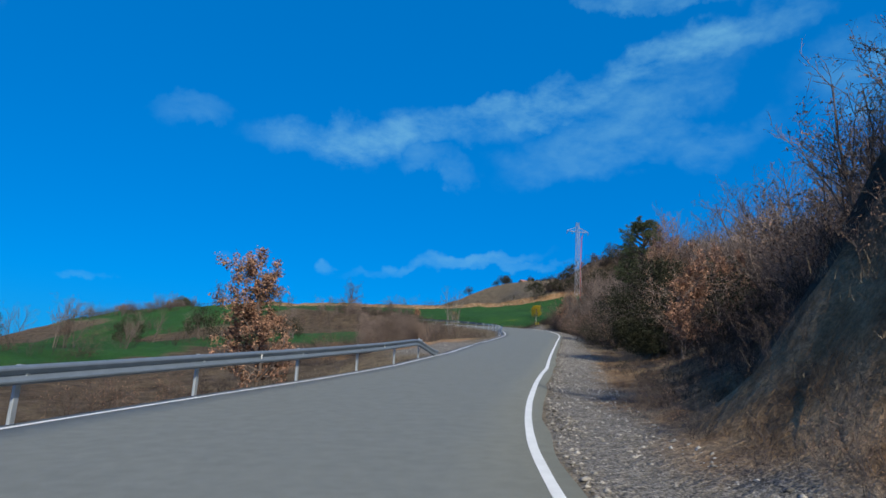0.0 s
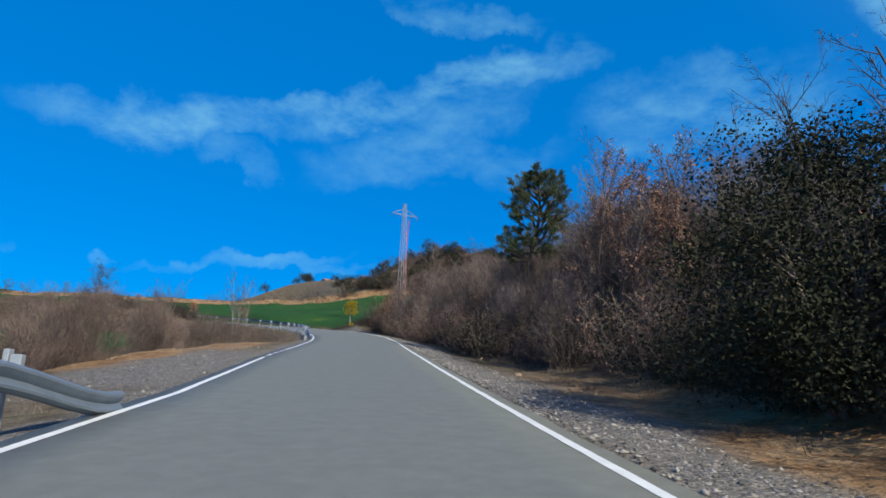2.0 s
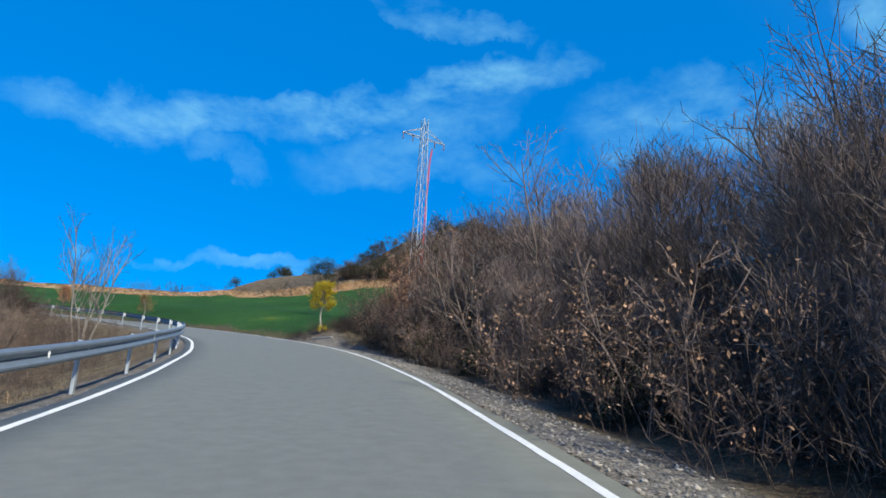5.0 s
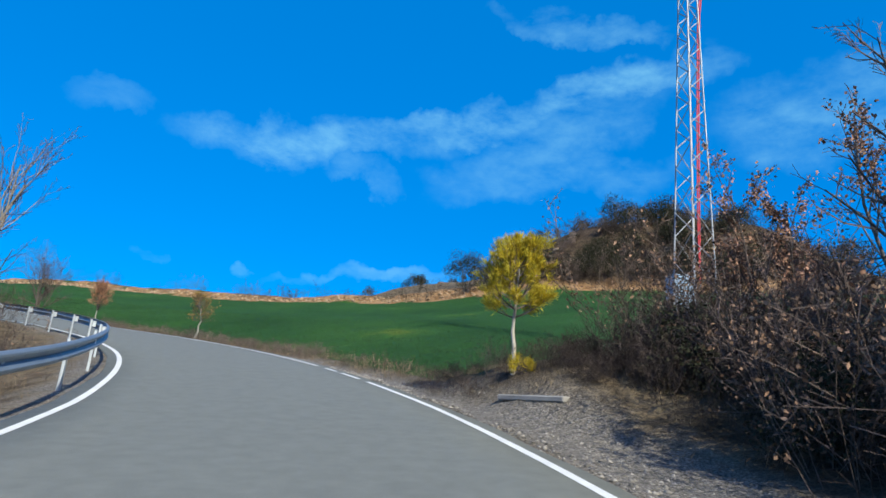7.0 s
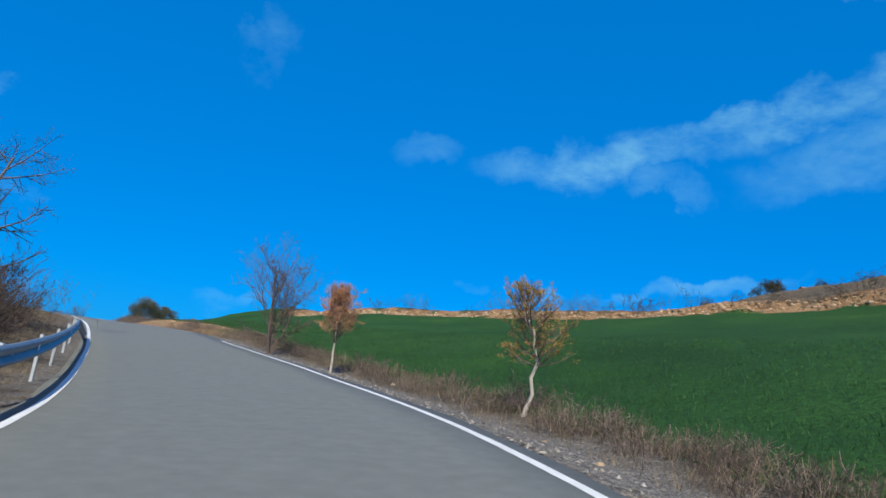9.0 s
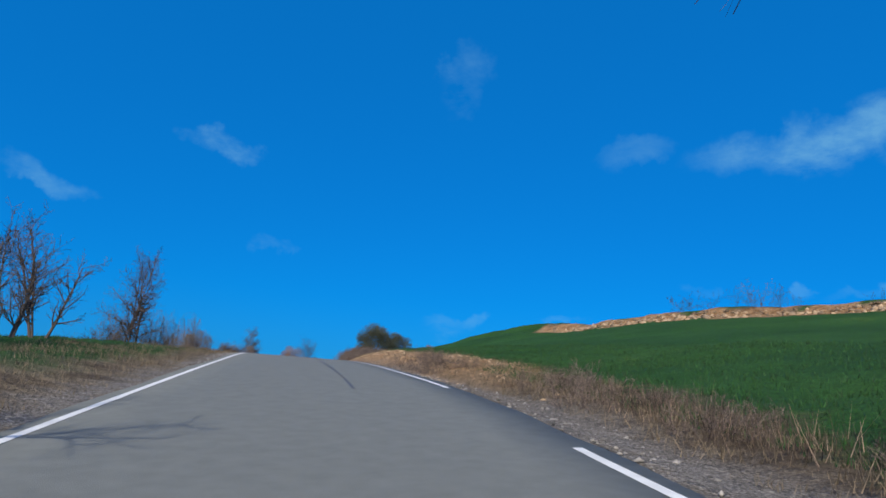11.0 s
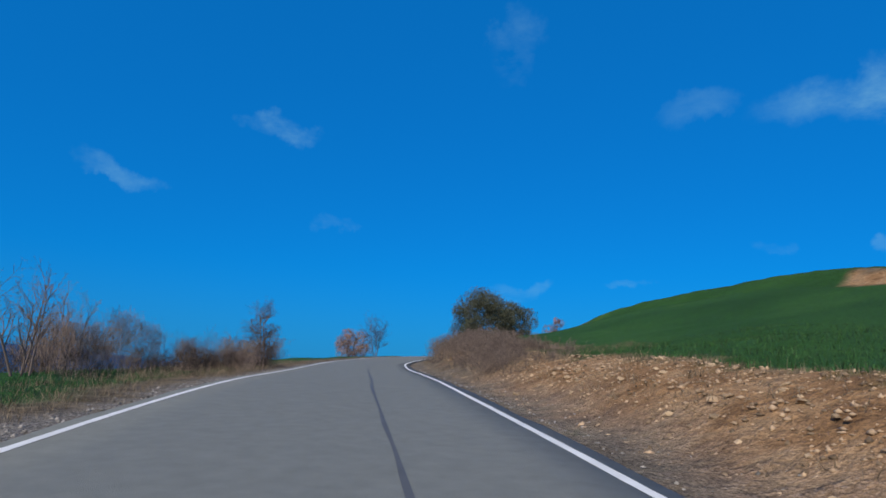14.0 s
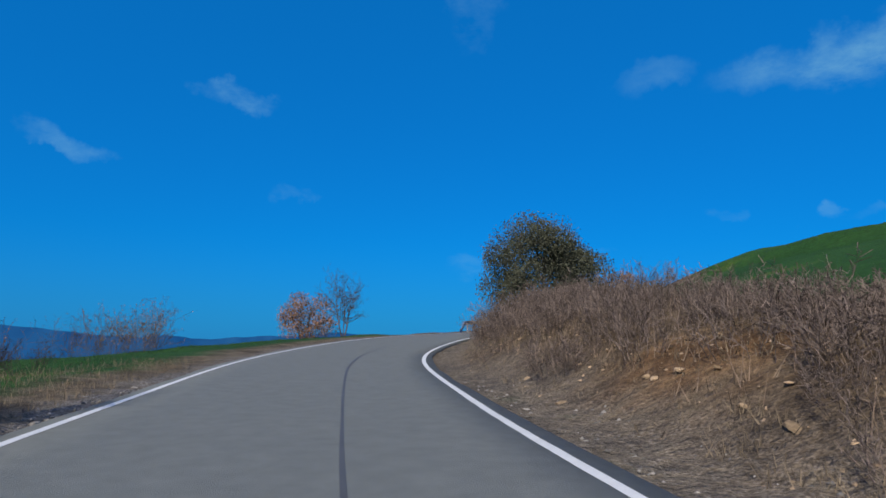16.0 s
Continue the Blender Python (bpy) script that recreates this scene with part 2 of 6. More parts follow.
OLIVE_LEAF = mat("olive_leaf", (0.24, 0.20, 0.05), 0.75, spread=0.4, scale=3, fine=20, per_island=0.9, other=(0.30, 0.16, 0.06), patch=0.0)
DRY_GRASS = mat("dry_grass", (0.165, 0.128, 0.086), 0.9, spread=0.35, scale=2, fine=10, per_island=0.8)
GREEN_BLADE = mat("crop_blade", (0.024, 0.076, 0.018), 0.7, spread=0.35, scale=2, fine=10, per_island=0.7)
STONE = mat("limestone", (0.40, 0.29, 0.18), 0.9, spread=0.3, scale=4, fine=30, bump=0.4, per_object=0.6)
GRAVEL = mat("gravel_stone", (0.25, 0.23, 0.205), 0.9, spread=0.3, scale=4, fine=30, per_island=0.9)
GREY_BARK = mat("smooth_grey_bark", (0.24, 0.215, 0.19), 0.85, spread=0.25, scale=5, fine=40, bump=0.3)
RUBBLE = mat("rubble_stone", (0.33, 0.235, 0.15), 0.9, spread=0.3, scale=4, fine=30, per_island=0.9)
CONCRETE = mat("concrete", (0.30, 0.285, 0.26), 0.9, spread=0.2, scale=3, fine=40, bump=0.3)
# darker copy of bare_twigs; at the wood's foot it also stands for shade
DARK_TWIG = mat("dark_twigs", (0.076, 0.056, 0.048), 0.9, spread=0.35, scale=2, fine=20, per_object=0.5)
BRIAR = mat("briar_twigs", (0.150, 0.116, 0.098), 0.9, spread=0.4, scale=2, fine=20, per_island=0.8)
DEAD_STALK = mat("dead_stalks", (0.20, 0.145, 0.105), 0.9, spread=0.4, scale=2, fine=20, per_island=0.9)
ROCK = mat("pale_rock", (0.33, 0.265, 0.20), 0.95, spread=0.3, scale=1.2, fine=14, bump=0.8)
GALV = mat("pylon_steel", (0.40, 0.41, 0.43), 0.55, metal=0.35, spread=0.12, scale=2, fine=20)
RED = mat("red_cable", (0.55, 0.06, 0.07), 0.5, spread=0.15)
CABINET = mat("cabinet_paint", (0.30, 0.40, 0.52), 0.5, spread=0.1, scale=2, fine=30)
GLAZE = mat("brown_insulator", (0.16, 0.07, 0.04), 0.25, spread=0.1)
PLASTER = mat("pale_plaster", (0.62, 0.55, 0.45), 0.9, spread=0.15, scale=0.8, fine=10)
TILE = mat("clay_roof", (0.34, 0.17, 0.10), 0.9, spread=0.25, scale=2, fine=14)


# ---- mesh helpers ----
def vnoise(x, y, seed=0):
    """Smooth value noise on the plan, about -1 to 1."""
    x, y = np.asarray(x, float), np.asarray(y, float)
    xi, yi = np.floor(x).astype(np.int64), np.floor(y).astype(np.int64)
    fx, fy = x - xi, y - yi
    fx, fy = fx * fx * (3 - 2 * fx), fy * fy * (3 - 2 * fy)

    def h(a, b):
        n = (a * 374761393 + b * 668265263 + seed * 974711) & 0x7FFFFFFF
        n = ((n ^ (n >> 13)) * 1274126177) & 0x7FFFFFFF
        return ((n ^ (n >> 16)) & 0xFFFF) / 32767.5 - 1

    return (h(xi, yi) * (1 - fx) + h(xi + 1, yi) * fx) * (1 - fy) + (h(xi, yi + 1) * (1 - fx) + h(xi + 1, yi + 1) * fx) * fy


def fbm(x, y, size, octaves=3, seed=0):
    out, amp = 0, 1.0
    for k in range(octaves):
        out = out + amp * vnoise(np.asarray(x) / size, np.asarray(y) / size, seed + k)
        size, amp = size / 2.1, amp * 0.5
    return out


def mesh_of(name, verts, faces, material=None, smooth=False):
    me = bpy.data.meshes.new(name)
    if isinstance(faces, list):
        me.from_pydata([tuple(v) for v in np.asarray(verts).tolist()], [], faces)
    else:
        faces = np.asarray(faces, np.int32)
        n, k = faces.shape
        me.vertices.add(len(verts))
        me.vertices.foreach_set("co", np.asarray(verts, np.float32).ravel())
        me.loops.add(n * k)
        me.loops.foreach_set("vertex_index", faces.ravel())
        me.polygons.add(n)
        me.polygons.foreach_set("loop_start", np.arange(0, n * k, k, dtype=np.int32))
        me.update(calc_edges=True)
    if material:
        me.materials.append(material)
    if smooth:
        me.polygons.foreach_set("use_smooth", np.ones(len(me.polygons), bool))
    me.update()
    return me


def part(name, data, parent, label=""):
    """A mesh as one object under a thing or a part; data: a mesh."""
    ob = new(name, data)
    ob.parent = parent
    return tagged(ob, label) if label else ob


def thing(name, label, category, group="", kind="", at=(0, 0, 0), rz=0.0):
    ob = new(name)
    ob.empty_display_size = 0.2
    ob.matrix_basis = pose(*at, 0, 0, rz)
    return tagged(ob, label, category, group, kind)


def box_data(name, size, centre=(0, 0, 0), material=None, bevel=0.01):
    bm = bmesh.new()
    bmesh.ops.create_cube(bm, size=1.0)
    bmesh.ops.scale(bm, vec=size, verts=bm.verts)
    if bevel:
        bmesh.ops.bevel(bm, geom=list(bm.edges), offset=bevel, segments=1, affect="EDGES")
    bmesh.ops.translate(bm, vec=centre, verts=bm.verts)
    me = bpy.data.meshes.new(name)
    bm.to_mesh(me)
    bm.free()
    if material:
        me.materials.append(material)
    return me


def tubes(lines, sides=4):
    """Verts and faces of tapered tubes along lines of (points, radii)."""
    V, F, base = [], [], 0
    ang = np.arange(sides) * 2 * np.pi / sides
    for pts, rad in lines:
        pts, rad = np.asarray(pts, float), np.asarray(rad, float)
        n = len(pts)
        tan = np.gradient(pts, axis=0)
        tan /= np.linalg.norm(tan, axis=1)[:, None] + 1e-9
        ref = np.array([0.0, 0, 1]) if abs(tan[0][2]) < 0.8 else np.array([1.0, 0, 0])
        side = np.cross(tan, ref)
        side /= np.linalg.norm(side, axis=1)[:, None] + 1e-9
        other = np.cross(tan, side)
        ring = pts[:, None] + rad[:, None, None] * (side[:, None] * np.cos(ang)[None, :, None] + other[:, None] * np.sin(ang)[None, :, None])
        V.append(ring.reshape(-1, 3))
        i, k = np.meshgrid(np.arange(n - 1), np.arange(sides), indexing="ij")
        a, b = base + i * sides, base + (i + 1) * sides
        F.append(np.stack([a + k, a + (k + 1) % sides, b + (k + 1) % sides, b + k], -1).reshape(-1, 4))
        base += n * sides
    return np.concatenate(V), np.concatenate(F)


def strips(lines, rng):
    """Verts and faces of fine twigs: narrow tapering bands along lines of (points, radii)."""
    V, F, base = [], [], 0
    for pts, rad in lines:
        pts, rad = np.asarray(pts, float), np.asarray(rad, float)
        n = len(pts)
        side = np.cross(pts[-1] - pts[0], rng.normal(size=3))
        side /= np.linalg.norm(side) + 1e-9
        off = side[None] * np.maximum(rad, 0.0034)[:, None] * 1.15
        V.append(np.concatenate([pts - off, pts + off]))
        i = base + np.arange(n - 1)
        F.append(np.stack([i, i + 1, i + 1 + n, i + n], 1))
        base += 2 * n
    return np.concatenate(V), np.concatenate(F)


def cards(rng, centres, length, width, along=None, fold=0.0):
    """Small leaves: pointed quads at the centres, turned at random or along given ways."""
    n = len(centres)
    d = rng.normal(size=(n, 3)) if along is None else along + rng.normal(size=(n, 3)) * 0.35
    d /= np.linalg.norm(d, axis=1)[:, None] + 1e-9
    s = np.cross(d, rng.normal(size=(n, 3)))
    s /= np.linalg.norm(s, axis=1)[:, None] + 1e-9
    L = length * rng.uniform(0.6, 1.3, (n, 1))
    W = width * rng.uniform(0.6, 1.3, (n, 1))
    v = np.stack([centres - d * L / 2, centres + s * W / 2, centres + d * L / 2, centres - s * W / 2], 1).reshape(-1, 3)
    return v, np.arange(4 * n).reshape(n, 4)


def smooth01(x, a, b):
    u = np.clip((np.asarray(x, float) - a) / (b - a), 0, 1)
    return u * u * (3 - 2 * u)


# ---- the line of the road ----
LINE = [(2.6, -21.0, -3.9), (1.2, -10.5, -2.55), (0.00, 0.14, -1.29), (-0.45, 9.83, -0.23), (0.51, 19.85, 0.94), (2.21, 29.89, 2.18), (4.23, 40.60, 3.52),
        (6.25, 50.93, 4.84), (8.43, 61.35, 6.18), (10.38, 71.87, 7.55), (11.65, 82.46, 8.99), (11.82, 93.26, 10.42),
        (10.34, 103.87, 11.76), (6.92, 113.74, 13.06), (1.05, 123.01, 14.26), (-6.65, 131.10, 15.32), (-14.70, 138.22, 16.49),
        (-22.66, 144.71, 17.64), (-30.52, 150.59, 18.54), (-38.50, 156.40, 19.35), (-46.99, 162.50, 20.05), (-55.55, 168.77, 20.59),
        (-63.85, 175.22, 20.95), (-71.75, 181.35, 21.25), (-79.35, 187.9, 21.65), (-83.77, 193.6, 22.1), (-87.35, 200.4, 22.6), (-90.3, 209.7, 23.1), (-92.3, 220.1, 23.6), (-94.7, 233.3, 24.1), (-95.9, 244.0, 24.5)]


def spline(points, step):
    """Points every step metres or so on a smooth line through the given ones, and the way along."""
    p = np.array(points, float)
    p = np.vstack([2 * p[0] - p[1], p, 2 * p[-1] - p[-2]])
    out = []
    for i in range(1, len(p) - 2):
        n = max(2, int(np.linalg.norm(p[i + 1] - p[i]) / step))
        u = (np.arange(n) / n)[:, None]
        out.append(0.5 * (2 * p[i] + (p[i + 1] - p[i - 1]) * u + (2 * p[i - 1] - 5 * p[i] + 4 * p[i + 1] - p[i + 2]) * u**2
                          + (3 * p[i] - p[i - 1] - 3 * p[i + 1] + p[i + 2]) * u**3))
    out.append(p[-2:-1])
    q = np.concatenate(out)
    d = np.gradient(q, axis=0)
    return q, d / np.linalg.norm(d, axis=1)[:, None]


ROAD, ALONG = spline(LINE, 0.5)
_run = np.concatenate([[0], np.cumsum(np.linalg.norm(np.diff(ROAD, axis=0), axis=1))])
STA = _run - _run[np.argmin(np.hypot(ROAD[:, 0], ROAD[:, 1] - 0.14))]      # 0 where the clip begins
SIDE = np.stack([ALONG[:, 1], -ALONG[:, 0]], 1)
SIDE /= np.linalg.norm(SIDE, axis=1)[:, None]
# station: cross fall in degrees (right edge down is negative), left line, right line
WIDTHS = np.array([(-25, 1, -8.5, 1.4), (8, 1.0, -6.8, 1.45), (11, 1, -6.2, 1.52), (13.3, .9, -5.7, 1.62), (16, .8, -5.12, 1.75), (20, .8, -4.25, 1.98), (23, .75, -3.8, 2.15), (26, .7, -3.45, 2.32), (36, .5, -3.05, 2.4),
                   (50, .6, -3.38, 2.52), (60, .8, -3.45, 2.45), (85, 2, -3.62, 2.7), (95, 2.8, -3.52, 2.82), (104, 3.5, -3.12, 2.84), (115, 4, -2.98, 2.74), (130, 4.6, -3.05, 2.8),
                   (140, 4.6, -3.35, 2.88), (152, 3.6, -3.35, 2.7), (175, 1.2, -3.32, 2.86), (190, .6, -3.45, 2.72), (205, 1, -3.45, 2.7), (215, 1.4, -3.22, 2.45), (260, 1, -3.3, 2.65)])


def road_at(s):
    s = np.asarray(s, float)
    c = np.stack([np.interp(s, STA, ROAD[:, k]) for k in range(3)], -1)
    n = np.stack([np.interp(s, STA, SIDE[:, k]) for k in range(2)], -1)
    return c, n


def widths(s):
    return [np.interp(s, WIDTHS[:, 0], WIDTHS[:, k]) for k in (1, 2, 3)]


def on_road(s, l, lift=0.0):
    """The place on the road's surface at a station and an offset to the right."""
    c, n = road_at(s)
    fall, _, _ = widths(s)
    out = np.empty(c.shape)
    out[..., :2] = c[..., :2] + n * np.asarray(l, float)[..., None]
    out[..., 2] = c[..., 2] + np.tan(np.radians(fall)) * np.asarray(l, float) + lift
    return out


def nearest(x, y):
    """Station and offset to the right of places on the plan."""
    x, y = np.ravel(x).astype(float), np.ravel(y).astype(float)
    js = np.empty(len(x), int)
    for i in range(0, len(x), 20000):
        d = (x[i:i + 20000, None] - ROAD[None, :, 0]) ** 2 + (y[i:i + 20000, None] - ROAD[None, :, 1]) ** 2
        js[i:i + 20000] = d.argmin(1)
    dx, dy = x - ROAD[js, 0], y - ROAD[js, 1]
    l = dx * SIDE[js, 0] + dy * SIDE[js, 1]
    far = np.hypot(dx, dy)
    return STA[js] + (dx * SIDE[js, 1] * -1 + dy * SIDE[js, 0]), np.where(l < 0, -1, 1) * np.maximum(np.abs(l), far * 0.999)


# heights over the road's edge at these distances from it, station by station
OFF = (0, .6, 1.3, 2.2, 3.5, 5.5, 9, 14, 22, 40)
RIGHT = [(-25, 0, -.05, .06, .5, 3.3, 6.8, 8.6, 10, 13, 18), (8, 0, -.05, .06, .5, 3.1, 6.4, 8.2, 9.6, 12.8, 17.5), (12.8, 0, -.05, .02, .15, 1.2, 4.6, 7.0, 8.6, 11.5, 17), (16, 0, -.05, -.02, .05, .4, 1.8, 4.2, 6.6, 10, 16),
         (23, 0, -.05, -.06, 0, .25, 1.2, 2.9, 4.8, 8.5, 14), (31, 0, -.05, -.08, -.1, -.05, .5, 2.3, 4.6, 8.5, 14),
         (45, 0, -.05, -.08, -.1, -.05, .4, 1.7, 3.8, 7, 12), (80, 0, -.05, -.12, -.3, -.1, .8, 2.4, 4.4, 7, 12), (95, 0, -.05, -.1, -.15, .0, .9, 2.2, 3.6, 6, 11),
         (101, 0, -.05, -.1, -.12, .35, 1.0, 2.0, 3.4, 6, 11), (104, 0, -.05, .08, .92, 1.25, 1.5, 2.0, 3.2, 5.8, 11), (107, 0, -.05, .02, .75, 1.05, 1.3, 1.8, 3.1, 5.7, 11), (110, 0, -.05, -.1, .1, .45, .9, 1.6, 3.0, 5.6, 11)]
RIGHT2 = [(128, 0, -.06, -.12, .0, .3, .7, 1.8, 3.2, 5.5, 11), (150, 0, -.05, -.1, .05, .3, .7, 1.6, 2.8, 5, 9), (166, 0, -.05, -.05, .25, .5, .8, 1.4, 2.4, 4, 7.5),
          (180, 0, -.05, .1, .55, .85, 1.05, 1.6, 2.4, 4, 7), (198, 0, -.05, .1, .65, 1.05, 1.3, 1.9, 2.7, 4.4, 7.6), (212, 0, -.05, .12, .65, 1.05, 1.2, 1.6, 2.4, 4.3, 7.6),
          (225, 0, -.05, .2, 1.0, 1.7, 2.0, 2.3, 2.7, 4, 7), (260, 0, -.05, .2, 1.0, 1.6, 1.9, 2.2, 2.6, 3.8, 6)]
LEFT = [(-25, 0, -.1, -.3, -.7, -1.2, -1.8, -2.4, -2.6, -2.4, -2), (30, 0, -.1, -.3, -.6, -1.1, -1.7, -2.3, -2.6, -2.4, -2), (38, 0, -.03, -.05, -.08, -.12, -.25, -1.4, -2.0, -1.7, -1.6),
        (56, 0, -.03, -.05, -.08, -.12, -.3, -1.2, -.3, -.4, -.5), (68, 0, -.03, -.05, -.08, -.12, -.3, -1.3, -1.1, -1.0, -1.0), (80, 0, -.1, -.3, -.7, -1.2, -1.7, -2.2, -2.1, -1.7, -1.3)]
LEFT2 = [(115, 0, -.1, -.3, -.7, -1.2, -1.9, -2.6, -3, -3, -3), (135, 0, -.05, -.05, .1, .3, .5, .3, -.3, -1.2, -2.5), (152, 0, -.05, 0, .2, .4, .5, .4, .2, -.4, -1.5),
         (170, 0, -.05, -.02, .05, .1, .1, .1, 0, -.4, -1.2), (200, 0, -.05, -.05, -.1, -.15, -.2, -.3, -.7, -2.2, -6), (225, 0, -.05, -.02, -.03, -.08, -.18, -.45, -.9, -1.8, -3.5),
         (260, 0, -.05, -.03, -.05, -.1, -.2, -.5, -1, -1.9, -3.5)]


def table(rows, s, d):
    rows = np.array(rows, float)
    out = np.zeros(len(s))
    cols = np.stack([np.interp(s, rows[:, 0], rows[:, k + 1]) for k in range(len(OFF))], 1)
    k = np.clip(np.searchsorted(OFF, d, "right") - 1, 0, len(OFF) - 2)
    lo, hi = np.array(OFF)[k], np.array(OFF)[k + 1]
    u = np.clip((d - lo) / (hi - lo), 0, 1)
    i = np.arange(len(s))
    out = cols[i, k] * (1 - u) + cols[i, k + 1] * u
    return out


def field_plane(x, y):
    return -17.8 + 0.1215 * x + 0.2558 * y




def beyond_terrace(x, y):
    """Metres past the terrace's line, on its uphill side."""
    return ((np.asarray(x) - 24.8) * 33 + (np.asarray(y) - 165.4) * 74.3) / 81.3


def hill_shape(x, y):
    """The scrubby hill behind the field, 1 on its top, with a steep flank."""
    r = ((np.asarray(x) - 56) / 22) ** 2 + ((np.asarray(y) - 176) / 18) ** 2
    return np.exp(-r * r)


def ground(x, y, rough=True):
    """The ground's height, with station and offset."""
    shape = np.shape(x)
    x, y = np.ravel(np.asarray(x, float)), np.ravel(np.asarray(y, float))
    s, l = nearest(x, y)
    c, n = road_at(s)
    fall, left, right = widths(s)
    re, le = right + 0.3, left - 0.3
    t = np.tan(np.radians(fall))
    zc = c[:, 2]
    dr, dl = l - re, le - l
    inside = zc + t * l - 0.07
    zr = zc + t * re + table(RIGHT + RIGHT2, s, np.maximum(dr, 0)) - 0.03
    zl = zc + t * le + table(LEFT + LEFT2, s, np.maximum(dl, 0)) - 0.03
    # away from the road the left side follows the road's height all round, smoothly
    near = ROAD[::8]
    fall_off = np.interp(STA[::8], [0, 40, 60, 88, 110, 150, 165, 190, 230, 260], [-3.0, -1.7, -0.9, -1.3, -2.2, -5.0, -3.2, -3.4, -4.2, -4.5])
    steep = smooth01(STA[::8], 120, 150)
    zk, zo, zs = np.empty(len(x)), np.empty(len(x)), np.empty(len(x))
    for i in range(0, len(x), 20000):
        wgt = 1 / ((x[i:i + 20000, None] - near[None, :, 0]) ** 2 + (y[i:i + 20000, None] - near[None, :, 1]) ** 2 + 60) ** 2
        wgt /= wgt.sum(1)[:, None]
        zk[i:i + 20000], zo[i:i + 20000], zs[i:i + 20000] = wgt @ near[:, 2], wgt @ fall_off, wgt @ steep
    wl = smooth01(dl, 8, 22)
    zl = zl * (1 - wl) + (zk + zo - 0.03 * np.clip(dl - 30, 0, 150) - 0.36 * zs * np.clip(dl - 20, 0, 36)) * wl
    # the field on the right is one slope
    reach = smooth01(s, 212, 230)
    w = smooth01((dr - 6 + 2 * reach) / (18 - 8 * reach), 0, 1) * smooth01(s, 100, 112)
    past = beyond_terrace(x, y)
    fp = field_plane(x, y) - 0.6 * smooth01(past, -40, 0) + np.where(past < 0, 0, (-0.17 - 0.05 * smooth01(x, -25, 0) + 0.16 * smooth01(x, 8, 45)) * past + (0.9 + 0.5 * smooth01(x, 0, 30)) * smooth01(past, 0, 2.5))
    fp = fp + 0.9 * smooth01(-x, 44, 58) * (1 - 0.55 * smooth01(-x, 64, 76)) + 1.2 * smooth01(-x, 78, 98)
    fp = fp - 2.0 * smooth01(x, -40, 0) * (1 - smooth01(x, 14, 36)) * smooth01(past, -50, -5) * (1 - 0.85 * smooth01(past, 1, 28))
    zr = zr * (1 - w) + fp * w
    far = smooth01(np.hypot(x + 10, y - 90), 170, 420)
    z = np.where(dr > 0, zr, np.where(dl > 0, zl, inside))
    west = 1 - smooth01(x, -330, -120)
    far_z = 4 + 0.11 * np.clip(y - 60, 0, 900) * (1 - west) * smooth01(x, -60, 60) + 2.5 * fbm(x, y, 160, 3, 40)
    z = z + 8.6 * hill_shape(x, y) * smooth01(past, 0, 10)
    ridge = np.exp(-((x - 46) / 62) ** 2 - ((y - 342) / 34) ** 2)
    z = z * (1 - far) + far_z * far
    z = z + np.clip(62.2 - z, 0, 60) * ridge
    west = np.clip(-(x + 112), 0, 1700)
    z = z - 0.22 * west * west / (west + 25)
    if rough:
        d = np.maximum(np.maximum(dr, dl), 0)
        amp = smooth01(d, 0.8, 6)
        cut = smooth01(dr, 1.9, 3.2) * (1 - smooth01(s, 13, 16)) * (1 - smooth01(dr, 6, 8))
        z = z + cut * (0.35 * fbm(s * 1.0, dr * 0.25, 1.6, 3, 31) + 0.16 * np.sin(z * 4.5 + fbm(x, y, 2.5, 2, 33)))
        field = w * (past < 0)
        z = z + amp * (1 - 0.8 * field) * (0.16 * fbm(x, y, 3.2, 3, 5) + 0.3 * smooth01(d, 8, 20) * fbm(x, y, 11, 2, 9))
    return z.reshape(shape), s.reshape(shape), l.reshape(shape)


def spot(s, l):
    """A place on the ground at a station and an offset to the right."""
    c, n = road_at(s)
    x, y = c[0] + n[0] * l, c[1] + n[1] * l
    return x, y, float(ground([x], [y])[0][0])


# ---- ground ----
def axis_steps(lo, hi, step, far_lo, far_hi):
    mid = np.arange(lo, hi + step / 2, step)
    grow = step * 1.18 ** np.arange(1, 60)
    up = hi + np.cumsum(grow)
    down = lo - np.cumsum(grow)
    return np.concatenate([down[down > far_lo][::-1], mid, up[up < far_hi]])


gx = axis_steps(-112, 46, 0.66, -4200, 4200)
gy = axis_steps(-12, 232, 0.66, -4200, 4200)
GX, GY = np.meshgrid(gx, gy)
GZ, GS, GL = ground(GX, GY)
nx, ny = len(gx), len(gy)
ids = np.arange(nx * ny).reshape(ny, nx)
quads = np.stack([ids[:-1, :-1], ids[:-1, 1:], ids[1:, 1:], ids[1:, :-1]], -1).reshape(-1, 4)
me = mesh_of("ground", np.stack([GX.ravel(), GY.ravel(), GZ.ravel()], 1), quads, smooth=True)

_, LL, RR = widths(GS)
dR, dL = GL - RR - 0.3, LL - 0.3 - GL
past = beyond_terrace(GX, GY)
edge = 0.8 * fbm(GX, GY, 2.5, 3, 21)
crop = np.where(GS > 200, smooth01(dR + edge, 6.0, 7.0), smooth01(dR + 0.7 * edge, np.interp(GS, [150, 163], [2.1, 3.8]), np.interp(GS, [150, 163], [2.9, 4.5]))) * smooth01(GS + 3 * edge, 107, 111) * (past < -0.5 + edge)
hill = hill_shape(GX, GY) * smooth01(past, -1, 3)
